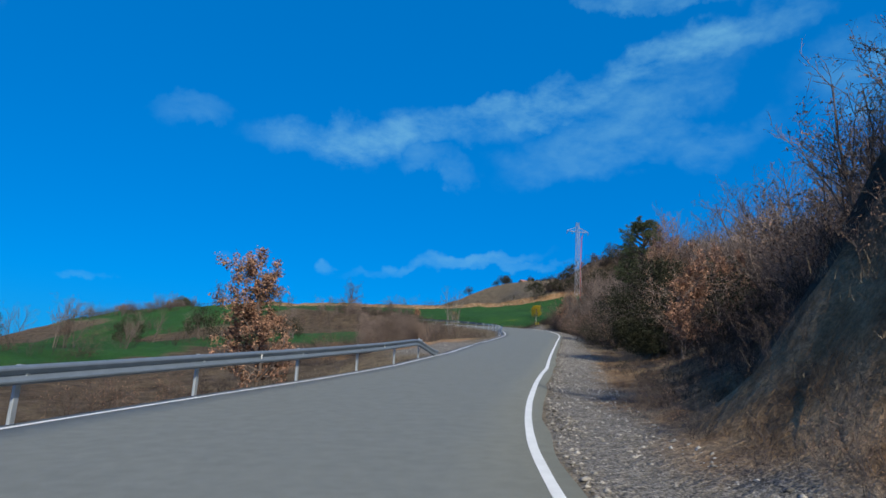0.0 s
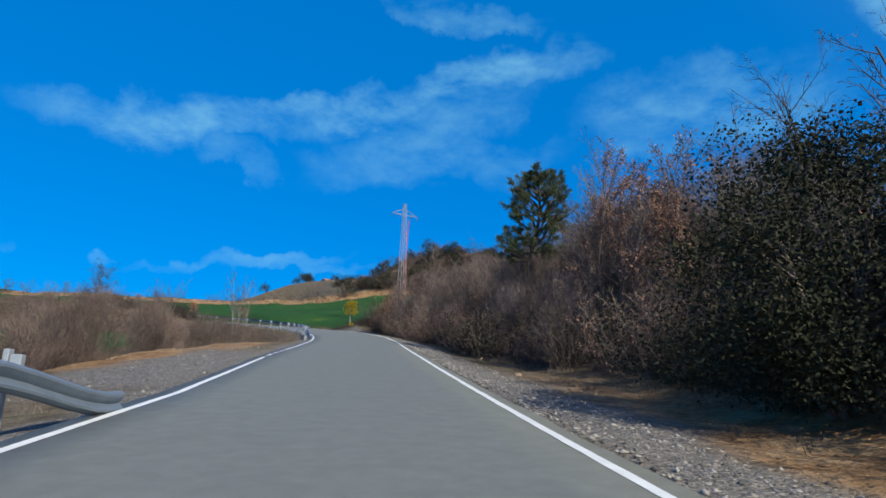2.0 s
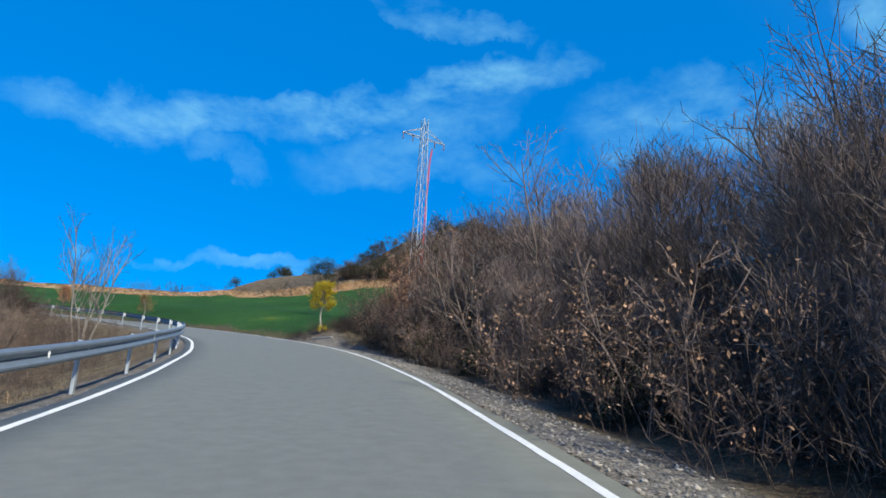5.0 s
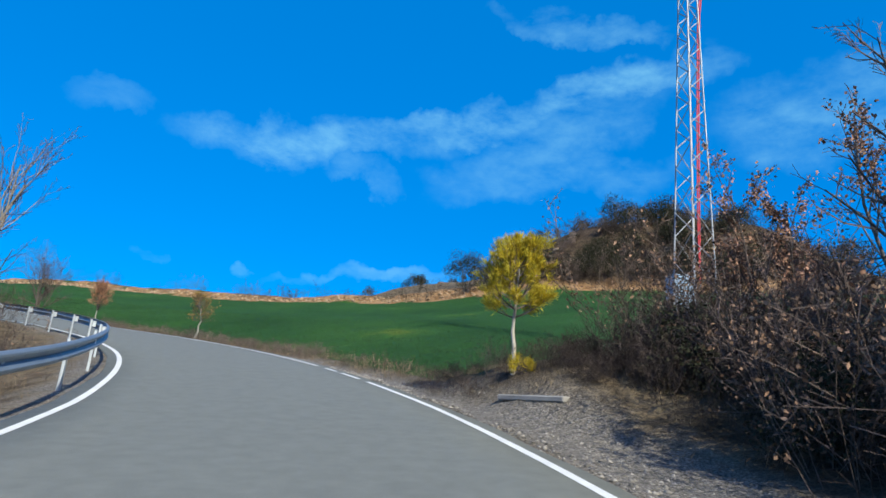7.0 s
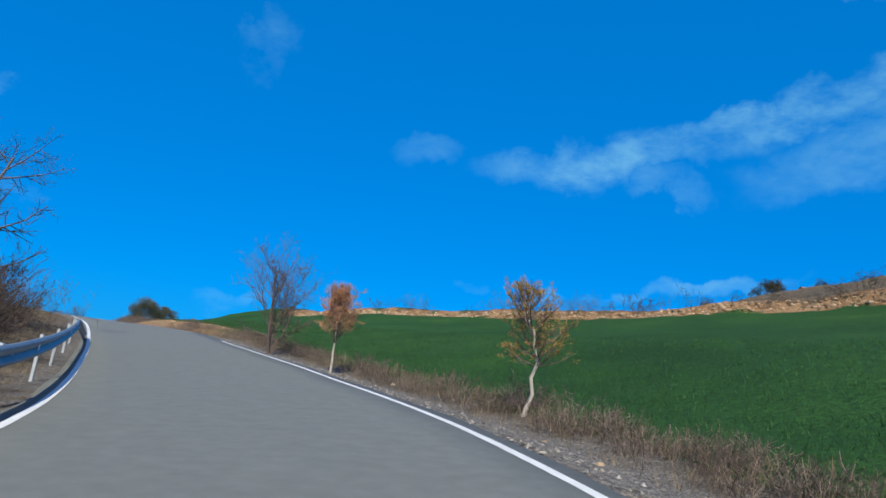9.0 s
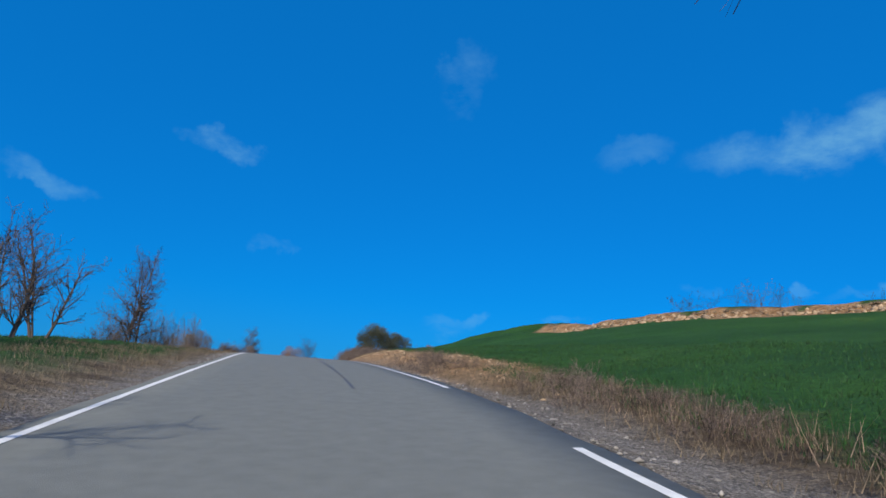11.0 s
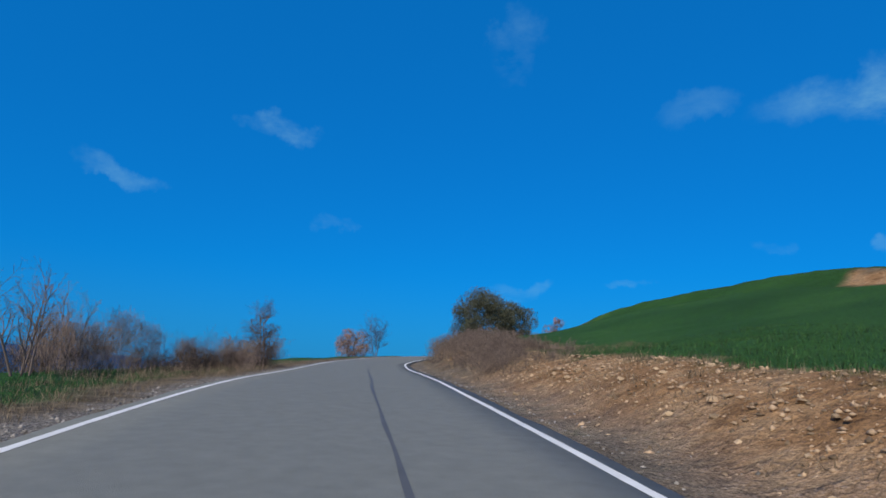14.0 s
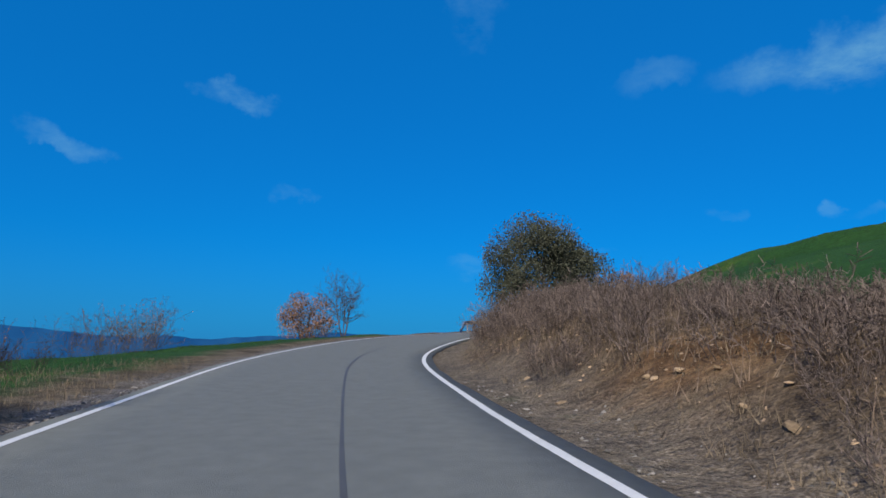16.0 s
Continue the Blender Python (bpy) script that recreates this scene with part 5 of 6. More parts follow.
for k in range(46):       # hedges between the small fields
    mass(FAR[k % 4], s=RNG.uniform(40, 66), l=-RNG.choice((17.0, 33.0, 36.0)) + RNG.normal() * 1.0, size=RNG.uniform(0.4, 0.9), sink=0.05)
for k in range(80):       # brush in the hollow inside the bend
    mass(FAR[k % 3], s=RNG.uniform(100, 152), l=-RNG.uniform(8, 24), size=RNG.uniform(0.7, 1.25), sink=0.05)
for k in range(22):
    use(HAZE[k % 3], s=RNG.uniform(104, 150), l=-RNG.uniform(8, 18), size=RNG.uniform(0.45, 0.75), sink=0.1)
for k in range(10):
    use(WOOD_TREES[k % 3], s=RNG.uniform(96, 130), l=-RNG.uniform(9, 20), size=RNG.uniform(0.5, 0.8), sink=0.05)
for k in range(14):       # dark brush over the end of the cut
    mass((BRUSH[1], BRUSH[0])[k % 2], s=RNG.uniform(12, 22), l=RNG.uniform(6.2, 9.5), size=RNG.uniform(0.45, 0.8), sink=0.05)
for k in range(70):       # dry growth hanging on the face of the cut
    mass(LIGHT[(0, 1, 2)[k % 3]], s=RNG.uniform(1, 16), l=RNG.uniform(4.3, 8.4), size=RNG.uniform(0.2, 0.42), sink=0.04)
for k in range(16):       # weeds at the foot of the cut
    mass(LIGHT[k % 3], s=RNG.uniform(6, 18), l=RNG.uniform(3.3, 4.6), size=RNG.uniform(0.18, 0.4), sink=0.05)
for k in range(70):
    s = RNG.uniform(66, 126)
    mass(FAR[k % 3], s=s, l=-RNG.uniform(5.4, 13), size=RNG.uniform(0.45, 0.95), sink=0.05)
for k in range(60):
    s = RNG.uniform(124, 152)
    mass(LIGHT[int(RNG.choice(2))], s=s, l=-RNG.uniform(5.2, 11), size=RNG.uniform(0.6, 1.05), sink=0.05)
for k in range(6):
    use(WOOD_TREES[k % 3], s=RNG.uniform(136, 154), l=-RNG.uniform(8, 14), size=RNG.uniform(0.4, 0.6), sink=0.05)
for k in range(14):
    use(WOOD_TREES[k % 4], s=RNG.uniform(30, 80), l=-RNG.uniform(24, 40), size=RNG.uniform(0.5, 0.8), sink=0.05)
for k in range(46):
    s = RNG.uniform(205, 218) if k % 2 else RNG.uniform(232, 262)
    mass(LIGHT[k % 2], s=s, l=-RNG.uniform(5.0, 9.5) - (0 if k % 2 else 10), size=RNG.uniform(0.35, 0.7), sink=0.05)
for k in range(44):
    mass(FAR[k % 4], xyz=spot(RNG.uniform(196, 240), -RNG.uniform(17, 26)), size=RNG.uniform(0.9, 1.6), sink=0.05)
for k in range(7):
    use(WOOD_TREES[k % 4], s=RNG.uniform(206, 236), l=-RNG.uniform(17, 25), size=RNG.uniform(0.45, 0.75), sink=0.05)
for k in range(46):       # dark brush along the far edge of the crop
    mass(BRUSH[k % 2] if k % 3 == 0 else FAR[k % 2], s=RNG.uniform(192, 216), l=-RNG.uniform(9, 19), size=RNG.uniform(0.5, 0.95), sink=0.05)
for k in range(16):       # bare trees and brush along the far edge of the crop
    use((HAZE[0], WOOD_TREES[2], HAZE[1], WOOD_TREES[0])[k % 4], s=RNG.uniform(202, 217), l=-RNG.uniform(8.5, 17), size=RNG.uniform(0.5, 0.75), sink=0.1)
# the overgrown bank on the right near the oak
BRAMBLE = thicket(95, 0.95, "dense dead stalks and bramble on the bank", "bramble on the bank", thin=BRIAR, count=17, spread=0.75, lean=0.6, kids=(7, 5))
put(BRAMBLE, s=216, l=6.2)
for k in range(56):       # grey weeds between the verge and the crop
    s = RNG.uniform(114, 162)
    mass(BRAMBLE, s=s, l=float(widths(s)[2]) + RNG.uniform(1.9, 3.4), size=RNG.uniform(0.35, 0.75), sink=0.05)
for k in range(10):       # low growth at the foot of the cut bank
    mass(BRAMBLE, s=RNG.uniform(205, 213), l=RNG.uniform(4.2, 5.4), size=RNG.uniform(0.4, 0.7), sink=0.05)
for k in range(26):       # dark weeds behind the slab and round the yellow pine
    mass(BRUSH[k % 2], s=RNG.uniform(102.6, 106.6), l=RNG.uniform(5.7, 7.0), size=RNG.uniform(0.25, 0.42), sink=0.05)
for k in range(14):       # weeds at the foot of the field
    mass(BRUSH[1], s=RNG.uniform(106.5, 111), l=RNG.uniform(5.0, 6.4), size=RNG.uniform(0.18, 0.3), sink=0.04)
for k in range(16):       # dry bramble low on the stony cut
    mass(BRAMBLE, s=RNG.uniform(169, 177), l=RNG.uniform(3.8, 5.6), size=RNG.uniform(0.35, 0.65), sink=0.05)
for k in range(26):       # grey growth over the end of the cut
    mass(BRAMBLE, s=RNG.uniform(203.5, 214), l=RNG.uniform(4.6, 6.6), size=RNG.uniform(0.35, 0.7), sink=0.05)
for k in range(22):
    again(BRAMBLE, s=RNG.uniform(213, 233), l=5.0 + RNG.uniform(0, 1) * 3.0, size=RNG.uniform(0.7, 1.1), sink=0.05)
for k in range(170):
    s, l = RNG.uniform(212.5, 240), 4.0 + RNG.uniform(0, 1) ** 0.8 * 4.0
    if not (216.8 < s < 221.2 and l < 6.2):
        mass(BRAMBLE, s=s, l=l, size=RNG.uniform(0.35, 0.9), sink=0.05)
for k in range(30):
    mass(BRAMBLE, s=RNG.uniform(228, 246), l=4.4 + RNG.uniform(0, 1) * 5, size=RNG.uniform(0.5, 0.95), sink=0.05)
for k in range(16):       # brush at the edge of the last field
    mass(LIGHT[k % 3], s=RNG.uniform(226, 240), l=-RNG.uniform(10, 17), size=RNG.uniform(0.6, 1.05), sink=0.05)
for k in range(10):       # low dark brush before the last field
    mass(BRUSH[k % 2], s=RNG.uniform(223, 229), l=-RNG.uniform(7.0, 9.5), size=RNG.uniform(0.4, 0.65), sink=0.05)
for k in range(8):
    mass(DENSE, s=RNG.uniform(213, 222), l=-RNG.uniform(5.0, 7.0), size=RNG.uniform(0.4, 0.6), sink=0.1)
for k in range(14):       # thicket round the dead tree
    use((LIGHT[0], BRUSH[0], HAZE[0])[k % 3], s=RNG.uniform(211, 221), l=-RNG.uniform(4.8, 7.6), size=RNG.uniform(0.6, 0.85) * (0.55 if k % 3 == 2 else 1.0), sink=0.05)
for k in range(24):       # thick dark brush on the bank beyond the bend
    mass(BRUSH[k % 2], s=RNG.uniform(128, 150), l=-RNG.uniform(5.4, 9), size=RNG.uniform(0.8, 1.2), sink=0.05)
def hill_spot():
    """A place on the near flank of the scrubby hill."""
    while True:
        x, y = RNG.uniform(28, 74), RNG.uniform(150, 186)
        if 1.5 < beyond_terrace(x, y) < 24 and hill_shape(x, y) > 0.08 and RNG.uniform() < math.exp(-(beyond_terrace(x, y) - 1.5) / 7):
            return xyz(x, y)


for k in range(140):      # a close cover of scrub on the hill
    mass((DENSE, FAR[3], FAR[3])[k % 3], xyz=hill_spot(), size=RNG.uniform(0.8, 1.4) * (1.0 if k % 3 == 0 else 1.35), sink=0.1)
for k in range(84):       # scrub on the slope of the hill
    again((DENSE, HAZE[1], dark_bush, HAZE[0])[k % 4], xyz=hill_spot(), size=RNG.uniform(0.7, 1.3) * (0.6 if k % 2 else 1.0), sink=0.1)
# brush and oaks on the hill behind the field and along the terrace
for k in range(26):
    a = RNG.uniform(0, 1)
    mass(FAR[k % 4], xyz=xyz(-40 + 70 * a + RNG.uniform(-2, 2), 194.0 - 30.8 * a + RNG.uniform(0, 3)), size=RNG.uniform(0.7, 1.3), sink=0.05)
for k in range(110):
    mass(FAR[int(RNG.choice(4))], xyz=hill_spot(), size=RNG.uniform(0.8, 1.5), sink=0.05)
hill_oak = put(evergreen(58, 3.6, 4.2, "evergreen oak bush among the rocks on the hill", "oaks on the hill", trunk=0.03, count=3200, lobes=24, size=0.15), xyz=xyz(46, 166))
for k in range(30):
    again(hill_oak, xyz=hill_spot(), size=RNG.uniform(0.6, 1.2))
for x, y, z in ((-27, 74, 1.0), (-33, 70, 0.8), (-22, 82, 0.9), (-42, 60, 1.0), (-47, 64, 1.2), (-38, 52, 0.7), (-52, 58, 1.0), (-16, 70, 0.6)):
    again(hill_oak, xyz=xyz(x, y), size=z)
for k in range(22):       # oaks along the far skyline
    again(hill_oak, xyz=xyz(46 + RNG.uniform(-34, 34), 342 + RNG.uniform(-6, 6)), size=RNG.uniform(0.9, 1.5))


def join_mass(name, label, category, entries):
    """One mesh out of many placed copies of the brush."""
    V, F, M, mats, base = [], [], [], [], 0
    cache = {}
    for ob, m in entries:
        for child in ob.children:
            d = child.data
            if d.name not in cache:
                co = np.empty(len(d.vertices) * 3)
                d.vertices.foreach_get("co", co)
                vi = np.empty(len(d.loops), np.int64)
                d.loops.foreach_get("vertex_index", vi)
                cache[d.name] = (co.reshape(-1, 3), vi.reshape(-1, 4), d.materials[0])
            co, faces, material = cache[d.name]
            if material not in mats:
                mats.append(material)
            V.append(co @ np.array(m.to_3x3()).T + np.array(m.translation))
            F.append(faces + base)
            M.append(np.full(len(faces), mats.index(material)))
            base += len(co)
    me = mesh_of(name, np.concatenate(V), np.concatenate(F))
    for material in mats:
        me.materials.append(material)
    me.polygons.foreach_set("material_index", np.concatenate(M).astype(np.int32))
    return tagged(new(name, me), label, category, kind="stuff")


join_mass("brush", "leafless grey-brown brush on slopes and field edges", "brush", MASSED)


# ---- power line pylon ----
def pylon(x, y, top):
    base = float(ground([x], [y])[0][0])
    root = thing("pylon", "galvanised lattice power pylon with a crossarm and red cable", "pylon", at=(x, y, base), rz=14)
    h = top - base
    half = lambda z: 0.56 - 0.34 * min(1, z / (h - 1.4)) if z < h - 1.4 else 0.22
    bar = lambda name, a, b, r, mat_=GALV: part(name, mesh_of(name, *tubes([(np.array([a, b], float), np.array([r, r]))], 4), mat_), root)
    levels = [0.0]
    while levels[-1] < h - 0.6:
        levels.append(min(h, levels[-1] + max(0.55, 1.35 * half(levels[-1]) * 1.5)))
    levels[-1] = h
    corners = ((1, 1), (1, -1), (-1, -1), (-1, 1))
    for cx, cy in corners:
        pts = np.array([(cx * half(z), cy * half(z), z - (0.3 if z == 0 else 0)) for z in levels])
        part("leg", mesh_of("leg", *tubes([(pts, np.full(len(pts), 0.038))], 4), GALV), root)
    for k in range(len(levels) - 1):
        a, b = levels[k], levels[k + 1]
        for i in range(4):
            p, q = corners[i], corners[(i + 1) % 4]
            if k % 2:
                p, q = q, p
            bar("brace", (p[0] * half(a), p[1] * half(a), a), (q[0] * half(b), q[1] * half(b), b), 0.022)
    za = h - 1.75
    for sgn in (-1, 1):
        for yy in (-0.2, 0.2):
            bar("crossarm", (sgn * 0.22, yy, za), (sgn * 2.1, 0, za), 0.04)
            bar("crossarm_stay", (sgn * 0.22, yy, za + 0.85), (sgn * 2.1, 0, za + 0.02), 0.028)
    for xx in (-2.05, -1.1, 1.1, 2.05):
        zs = np.linspace(za, za - 0.55, 12)
        part("insulator", mesh_of("insulator", *tubes([(np.stack([0 * zs + xx, 0 * zs, zs], 1), np.where(np.arange(12) % 2, 0.06, 0.025))], 8), GLAZE), root, "brown glazed insulator")
    sw = np.linspace(0, 1, 14)
    for dx in (0.05, 0.14):
        cable = np.stack([0.95 + dx - 0.55 * sw ** 0.5, 0.3 + 0 * sw, za - 0.6 - (za - 3.2) * sw], 1)
        cable[:, 0] = np.maximum(cable[:, 0], [half(max(z, 0)) + 0.04 for z in cable[:, 2]])
        part("cable", mesh_of("cable", *tubes([(cable, np.full(14, 0.03))], 6), RED), root, "red insulated cable")
    box = part("cabinet", box_data("cabinet", (0.95, 0.55, 1.5), (0, 0.75, 2.1), CABINET, 0.02), root, "blue-grey transformer cabinet")
    part("cabinet_door", box_data("cabinet_door", (0.8, 0.03, 1.3), (0, 1.04, 2.1), CABINET, 0.01), box)
    part("footing", box_data("footing", (1.7, 1.7, 0.7), (0, 0, -0.2), CONCRETE, 0.03), root, "concrete footing")
    return root


pylon(23.9, 112.0, 32.3)

slab = tagged(new("slab", box_data("slab", (1.75, 0.26, 0.12), (0, 0, 0), CONCRETE, 0.025)), "flat pale concrete slab lying on the gravel verge", "slab")
sx, sy, sz = xyz(15.38, 103.08)
slab.matrix_basis = pose(sx, sy, sz - 0.02, 0, 0, -59)

# rocks on the hill
def rock_data(name, seed, material, rough=0.3, detail=2):
    rng = np.random.default_rng(seed)
    bm = bmesh.new()
    bmesh.ops.create_icosphere(bm, subdivisions=detail, radius=0.5)
    k = rng.uniform(2, 3, 3)
    for v in bm.verts:
        n = noise.noise(Vector((v.co.x * k[0] + seed, v.co.y * k[1], v.co.z * k[2])))
        v.co *= 1 + rough * n * 1.6
        v.co.z *= 0.7
    me = bpy.data.meshes.new(name)
    bm.to_mesh(me)
    bm.free()
    me.materials.append(material)
    return me


boulder = [rock_data("boulder", 200 + k, ROCK, 0.45, 3) for k in range(3)]
for k, (x, y, w) in enumerate(((38, 166, 1.5), (40.5, 165, 1.8), (44, 163.5, 1.3), (34, 168, 1.3), (49, 161.5, 1.8), (54, 160, 1.4), (37, 170, 1.4), (60, 158, 1.2))):
    o = tagged(new("boulder", boulder[k % 3]), "pale weathered rock outcrop on the scrubby hill", "rock", "rocks on the hill")
    p = xyz(x, y)
    o.matrix_basis = pose(p[0], p[1], p[2] - 0.05 * w, 0, 0, 77 * k)
    o.scale = (w, w * 0.8, w * 0.75)

# a farmhouse far up the slope
hx, hy, hz = xyz(47.9, 347.8)
house = thing("house", "small plastered farmhouse with clay roof far uphill", "house", at=(hx, hy, hz - 1.6), rz=20)
part("wall", box_data("wall", (9, 6, 4.2), (0, 0, 1.6), PLASTER, 0.02), house)
bm = bmesh.new()
rv = [bm.verts.new(p) for p in ((-4.9, -3.4, 3.7), (4.9, -3.4, 3.7), (4.9, 3.4, 3.7), (-4.9, 3.4, 3.7), (-4.9, 0, 5.3), (4.9, 0, 5.3))]
for f in ((0, 1, 5, 4), (2, 3, 4, 5), (0, 4, 3), (1, 2, 5), (3, 2, 1, 0)):
    bm.faces.new([rv[i] for i in f])
rme = bpy.data.meshes.new("roof")
bm.to_mesh(rme)
bm.free()
rme.materials.append(TILE)
part("roof", rme, house)
pane = box_data("window", (0.9, 0.1, 1.1), (0, 0, 0), TAR, 0.01)
for wx in (-2.6, 0, 2.6):
    part("window", pane, house).matrix_basis = pose(wx, -3.02, 2.2)

# distant hills, far behind everything; they glow, with the haze's blue in their colour
def backdrop():
    m = bpy.data.materials.new("far_hills_haze_glow")
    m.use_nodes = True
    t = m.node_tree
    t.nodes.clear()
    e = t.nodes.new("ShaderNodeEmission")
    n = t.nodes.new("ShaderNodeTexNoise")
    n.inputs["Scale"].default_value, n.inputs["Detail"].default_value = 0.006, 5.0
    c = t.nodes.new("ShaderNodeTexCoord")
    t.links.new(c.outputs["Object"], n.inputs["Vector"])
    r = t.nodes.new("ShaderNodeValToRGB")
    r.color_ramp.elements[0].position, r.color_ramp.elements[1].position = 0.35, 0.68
    # both blues are aerial haze put into the emission colour
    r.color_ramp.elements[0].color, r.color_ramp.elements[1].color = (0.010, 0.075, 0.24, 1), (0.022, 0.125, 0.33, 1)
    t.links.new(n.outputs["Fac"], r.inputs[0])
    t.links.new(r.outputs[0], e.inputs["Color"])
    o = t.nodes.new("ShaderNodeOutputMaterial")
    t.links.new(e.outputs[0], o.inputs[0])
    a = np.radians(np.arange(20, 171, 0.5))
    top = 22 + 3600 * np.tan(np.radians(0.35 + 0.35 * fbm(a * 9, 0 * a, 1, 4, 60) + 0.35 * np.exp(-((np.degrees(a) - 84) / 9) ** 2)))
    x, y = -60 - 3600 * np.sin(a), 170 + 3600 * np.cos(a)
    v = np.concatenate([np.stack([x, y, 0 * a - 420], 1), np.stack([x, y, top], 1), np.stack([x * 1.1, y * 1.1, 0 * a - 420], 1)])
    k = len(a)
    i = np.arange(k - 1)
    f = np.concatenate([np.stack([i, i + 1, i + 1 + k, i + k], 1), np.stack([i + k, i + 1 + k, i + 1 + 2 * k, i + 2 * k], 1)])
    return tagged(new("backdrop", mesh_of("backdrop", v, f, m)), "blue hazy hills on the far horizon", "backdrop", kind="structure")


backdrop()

# ---- grass, crop and gravel ----
def blades(name, label, category, places, heights, per, spread, material, width=0.012, lean=0.35, seed=1):
    rng = np.random.default_rng(seed)
    n = len(places)
    p = np.repeat(np.asarray(places), per, 0) + np.concatenate([rng.normal(size=(n * per, 2)) * spread, np.full((n * per, 1), -0.03)], 1)
    h = np.repeat(np.asarray(heights), per) * rng.uniform(0.5, 1.2, n * per)
    a = rng.uniform(0, 2 * np.pi, n * per)
    s = np.stack([np.cos(a), np.sin(a), 0 * a], 1) * width * rng.uniform(0.6, 1.4, (n * per, 1))
    t = np.stack([rng.normal(size=n * per) * lean * h, rng.normal(size=n * per) * lean * h, h], 1)
    v = np.stack([p - s, p + s, p + t], 1).reshape(-1, 3)
    return tagged(new(name, mesh_of(name, v, np.arange(len(v)).reshape(-1, 3), material)), label, category, kind="stuff")


def strew(rng, n, s0, s1, d0, d1, side, power=1.0):
    """Random places on the ground beside the road, at distances from its edge."""
    s = rng.uniform(s0, s1, n)
    d = d0 + (d1 - d0) * rng.uniform(0, 1, n) ** power
    _, lf, rt = widths(s)
    l = rt + 0.3 + d if side > 0 else lf - 0.3 - d
    c, nr = road_at(s)
    x, y = c[:, 0] + nr[:, 0] * l, c[:, 1] + nr[:, 1] * l
    return np.stack([x, y, ground(x, y)[0]], 1)


rg = np.random.default_rng(99)
tufts = [strew(rg, 1500, -2, 36, 0.9, 9, -1), strew(rg, 700, 66, 128, 0.7, 6, -1), strew(rg, 1100, 126, 170, 0.5, 5, -1), strew(rg, 1500, 165, 232, 0.6, 4.5, -1),
         strew(rg, 1900, 104, 168, 1.0, 3.2, 1, 0.8), strew(rg, 140, 166, 214, 3.2, 3.9, 1), strew(rg, 1700, 204, 244, 0.9, 7, 1), strew(rg, 700, 20, 104, 2.4, 6.5, 1), strew(rg, 500, 4, 24, 2.6, 9, 1),
         strew(rg, 160, 172, 206, 1.0, 3.6, 1), strew(rg, 420, 160, 174, 0.8, 3.4, 1)]
tufts = np.concatenate(tufts)
blades("dry_grass", "dry straw-coloured grass and dead weeds on the verges", "grass", tufts, rg.uniform(0.08, 0.27, len(tufts)), 12, 0.13, DRY_GRASS, width=0.006, lean=0.38, seed=4)
stalks = np.concatenate([strew(rg, 900, 210, 242, 1.6, 6.5, 1), strew(rg, 260, 204, 218, 1.2, 5, -1), strew(rg, 300, 112, 160, 1.8, 3.2, 1)])
blades("dead_stalks", "tall pale dead stalks among the bramble and weeds", "weeds", stalks, rg.uniform(0.25, 0.6, len(stalks)), 5, 0.16, DEAD_STALK, width=0.006, lean=0.3, seed=6)
crop_at = np.concatenate([strew(rg, 12000, 108, 168, 2.4, 14, 1, 1.5), strew(rg, 9000, 164, 210, 3.8, 14, 1, 1.4), strew(rg, 5000, 163, 215, 2.2, 14, -1, 1.3), strew(rg, 1500, 215, 250, 4.2, 12, -1, 1.3)])
blades("crop", "short green winter cereal in the fields", "crop", crop_at, rg.uniform(0.08, 0.17, len(crop_at)), 5, 0.12, GREEN_BLADE, width=0.01, seed=5)


def pebbles(places, size, seed):
    rng = np.random.default_rng(seed)
    n = len(places)
    base = np.array([(1, 0, 0), (0, 1, 0), (-1, 0, 0), (0, -1, 0), (0, 0, 1), (0, 0, -1)], float)
    tri = np.array([(0, 1, 4), (1, 2, 4), (2, 3, 4), (3, 0, 4), (1, 0, 5), (2, 1, 5), (3, 2, 5), (0, 3, 5)])
    v = base[None] * rng.uniform(0.6, 1.4, (n, 6, 1)) * rng.uniform(0.6, 1.3, (n, 1, 3))
    a = rng.uniform(0, 2 * np.pi, n)
    c, s = np.cos(a)[:, None], np.sin(a)[:, None]
    v = np.stack([v[..., 0] * c - v[..., 1] * s, v[..., 0] * s + v[..., 1] * c, v[..., 2] * 0.6], -1)
    v = v * size[:, None, None] + places[:, None]
    return v.reshape(-1, 3), (tri[None] + 6 * np.arange(n)[:, None, None]).reshape(-1, 3)


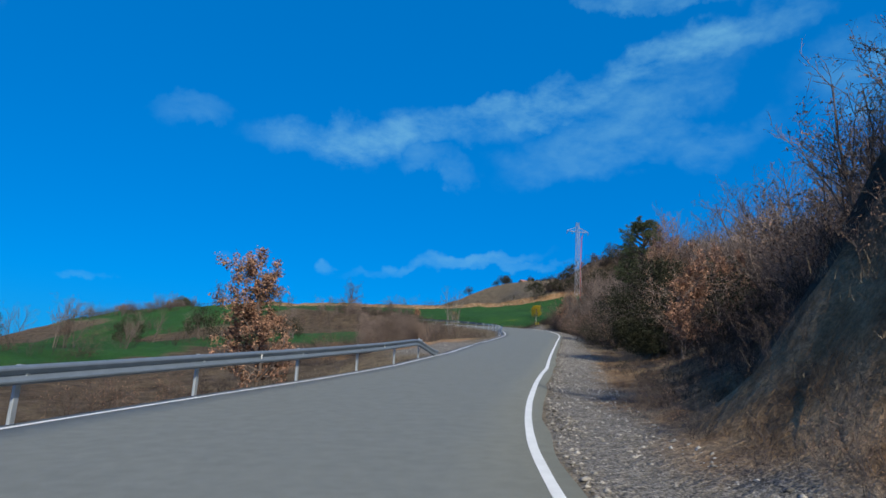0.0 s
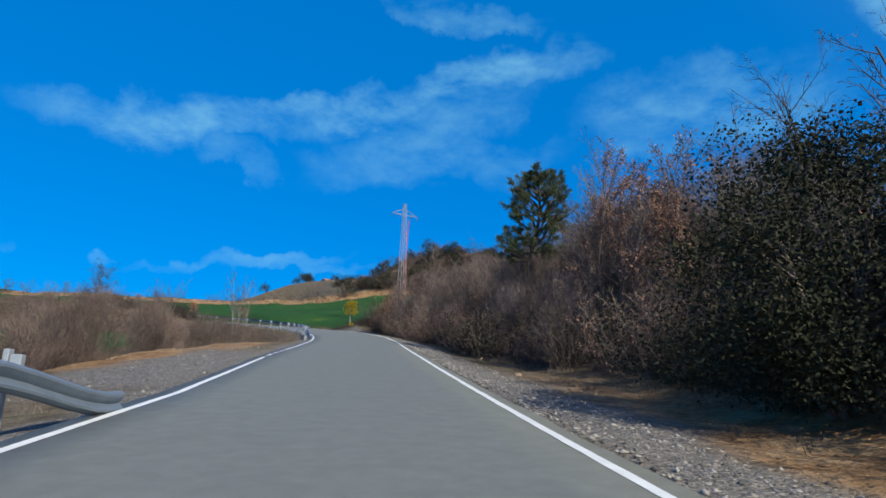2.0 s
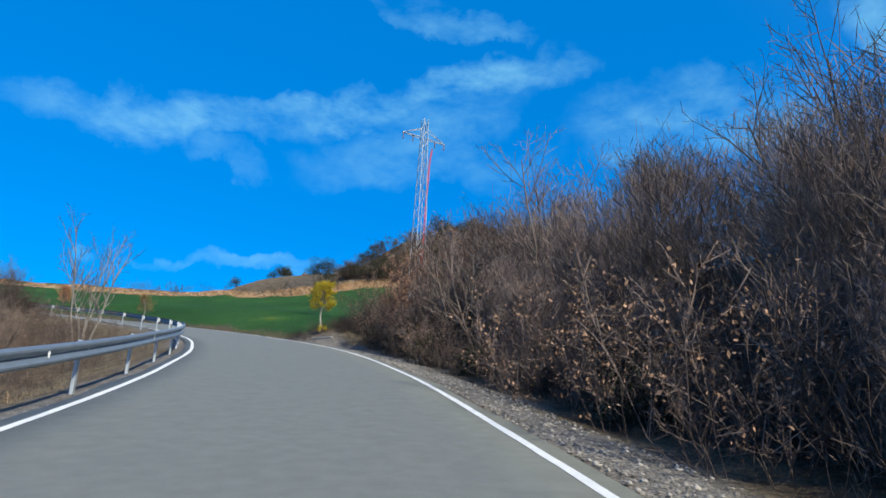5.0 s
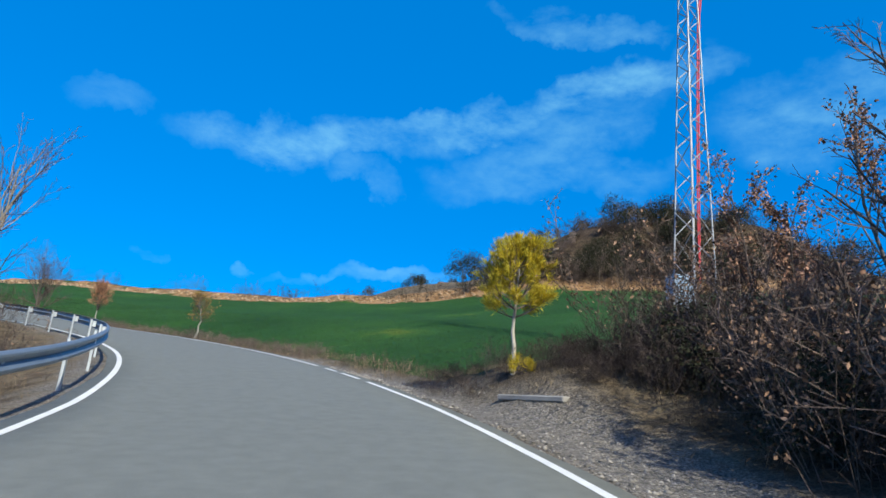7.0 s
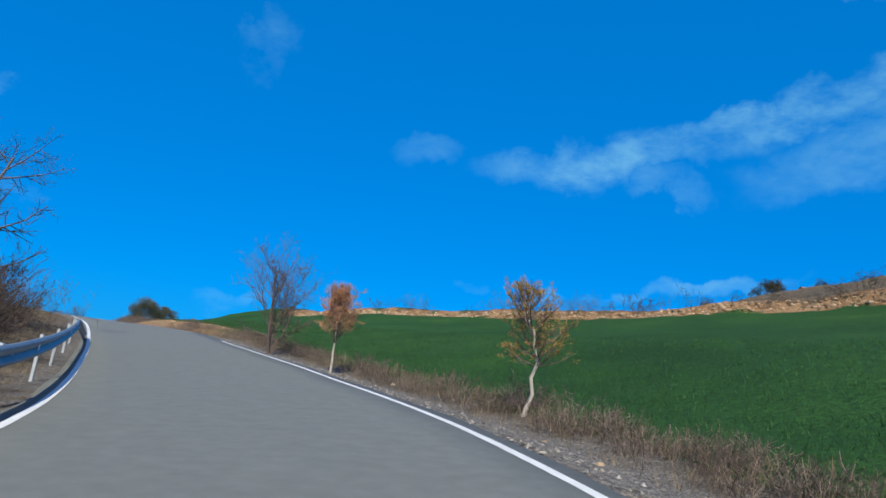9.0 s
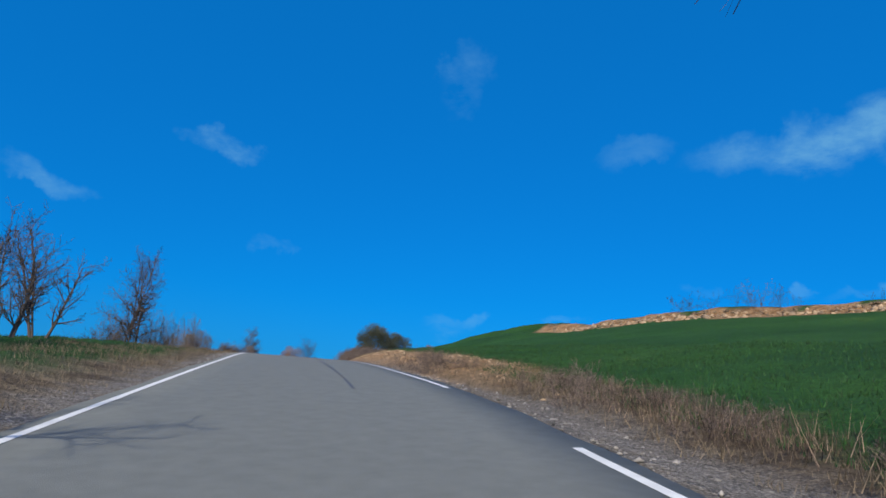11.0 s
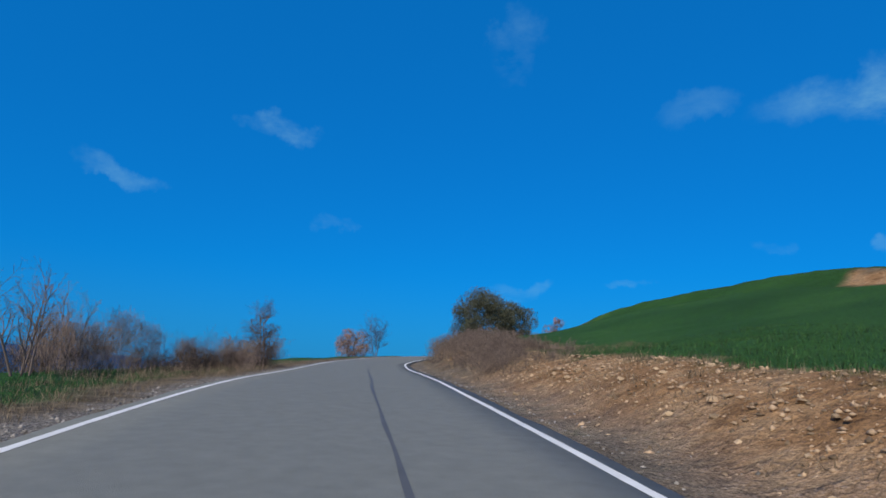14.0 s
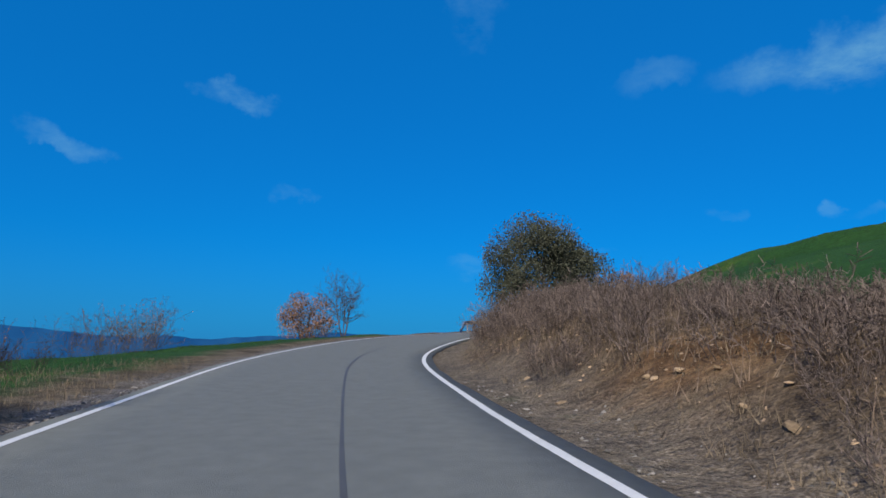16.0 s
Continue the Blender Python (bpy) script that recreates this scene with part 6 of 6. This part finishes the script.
rubble = np.concatenate([strew(rg, 11000, 164, 212, 0.5, 3.8, 1), strew(rg, 700, 208, 232, 0.5, 3.0, 1), strew(rg, 500, 46, 68, 3.5, 8, -1)])
tagged(new("rubble", mesh_of("rubble", *pebbles(rubble, 0.012 + 0.048 * rg.uniform(0, 1, len(rubble)) ** 2.2, 8), RUBBLE)), "broken limestone rubble in the cut bank", "rubble", kind="stuff")
gp = np.concatenate([strew(rg, 9000, 2, 112, -0.05, 1.7, 1, 1.2), strew(rg, 1500, 112, 168, 0, 1.3, 1), strew(rg, 800, 36, 60, 0.0, 3.2, -1), strew(rg, 1500, 165, 225, 0.1, 1.4, 1), strew(rg, 900, 165, 225, 0.0, 0.8, -1)])
tagged(new("gravel", mesh_of("gravel", *pebbles(gp, rg.uniform(0.012, 0.05, len(gp)), 3), GRAVEL)), "loose grey gravel along the edges of the asphalt", "gravel", kind="stuff")

# stones in the cut bank and on the verges
stones = [rock_data("stone", 300 + k, STONE, 0.35, 1) for k in range(6)]
spots = np.concatenate([strew(rg, 190, 168, 212, 0.7, 3.9, 1), strew(rg, 26, 212, 232, 0.6, 4, 1), strew(rg, 30, 50, 66, 5, 8.5, -1), strew(rg, 26, 24, 60, 1.6, 6, 1), strew(rg, 14, 112, 165, 0.6, 2.5, 1)])
for k, p in enumerate(spots):
    o = new("stone", stones[k % 6])
    o.parent = ground_ob
    w = float(rg.uniform(0.07, 0.15) if rg.uniform() < 0.88 else rg.uniform(0.15, 0.3))
    o.matrix_basis = pose(p[0], p[1], p[2] + 0.08 * w, float(rg.uniform(-25, 25)), float(rg.uniform(-25, 25)), float(rg.uniform(0, 360)))
    o.scale = (w * float(rg.uniform(0.8, 1.4)), w, w * float(rg.uniform(0.6, 1.0)))

# loose stones along the terrace wall
tw = rg.uniform(0, 1, 1500)
tx, ty = -50 + 76 * tw, 198.2 - 33.4 * tw + rg.uniform(0.0, 2.0, len(tw))
tagged(new("terrace_stones", mesh_of("terrace_stones", *pebbles(np.stack([tx, ty, ground(tx, ty)[0]], 1), 0.10 + 0.24 * rg.uniform(0, 1, len(tw)) ** 2, 12), RUBBLE)), "tumbled pale limestone blocks along the terrace bank", "stones", kind="stuff")
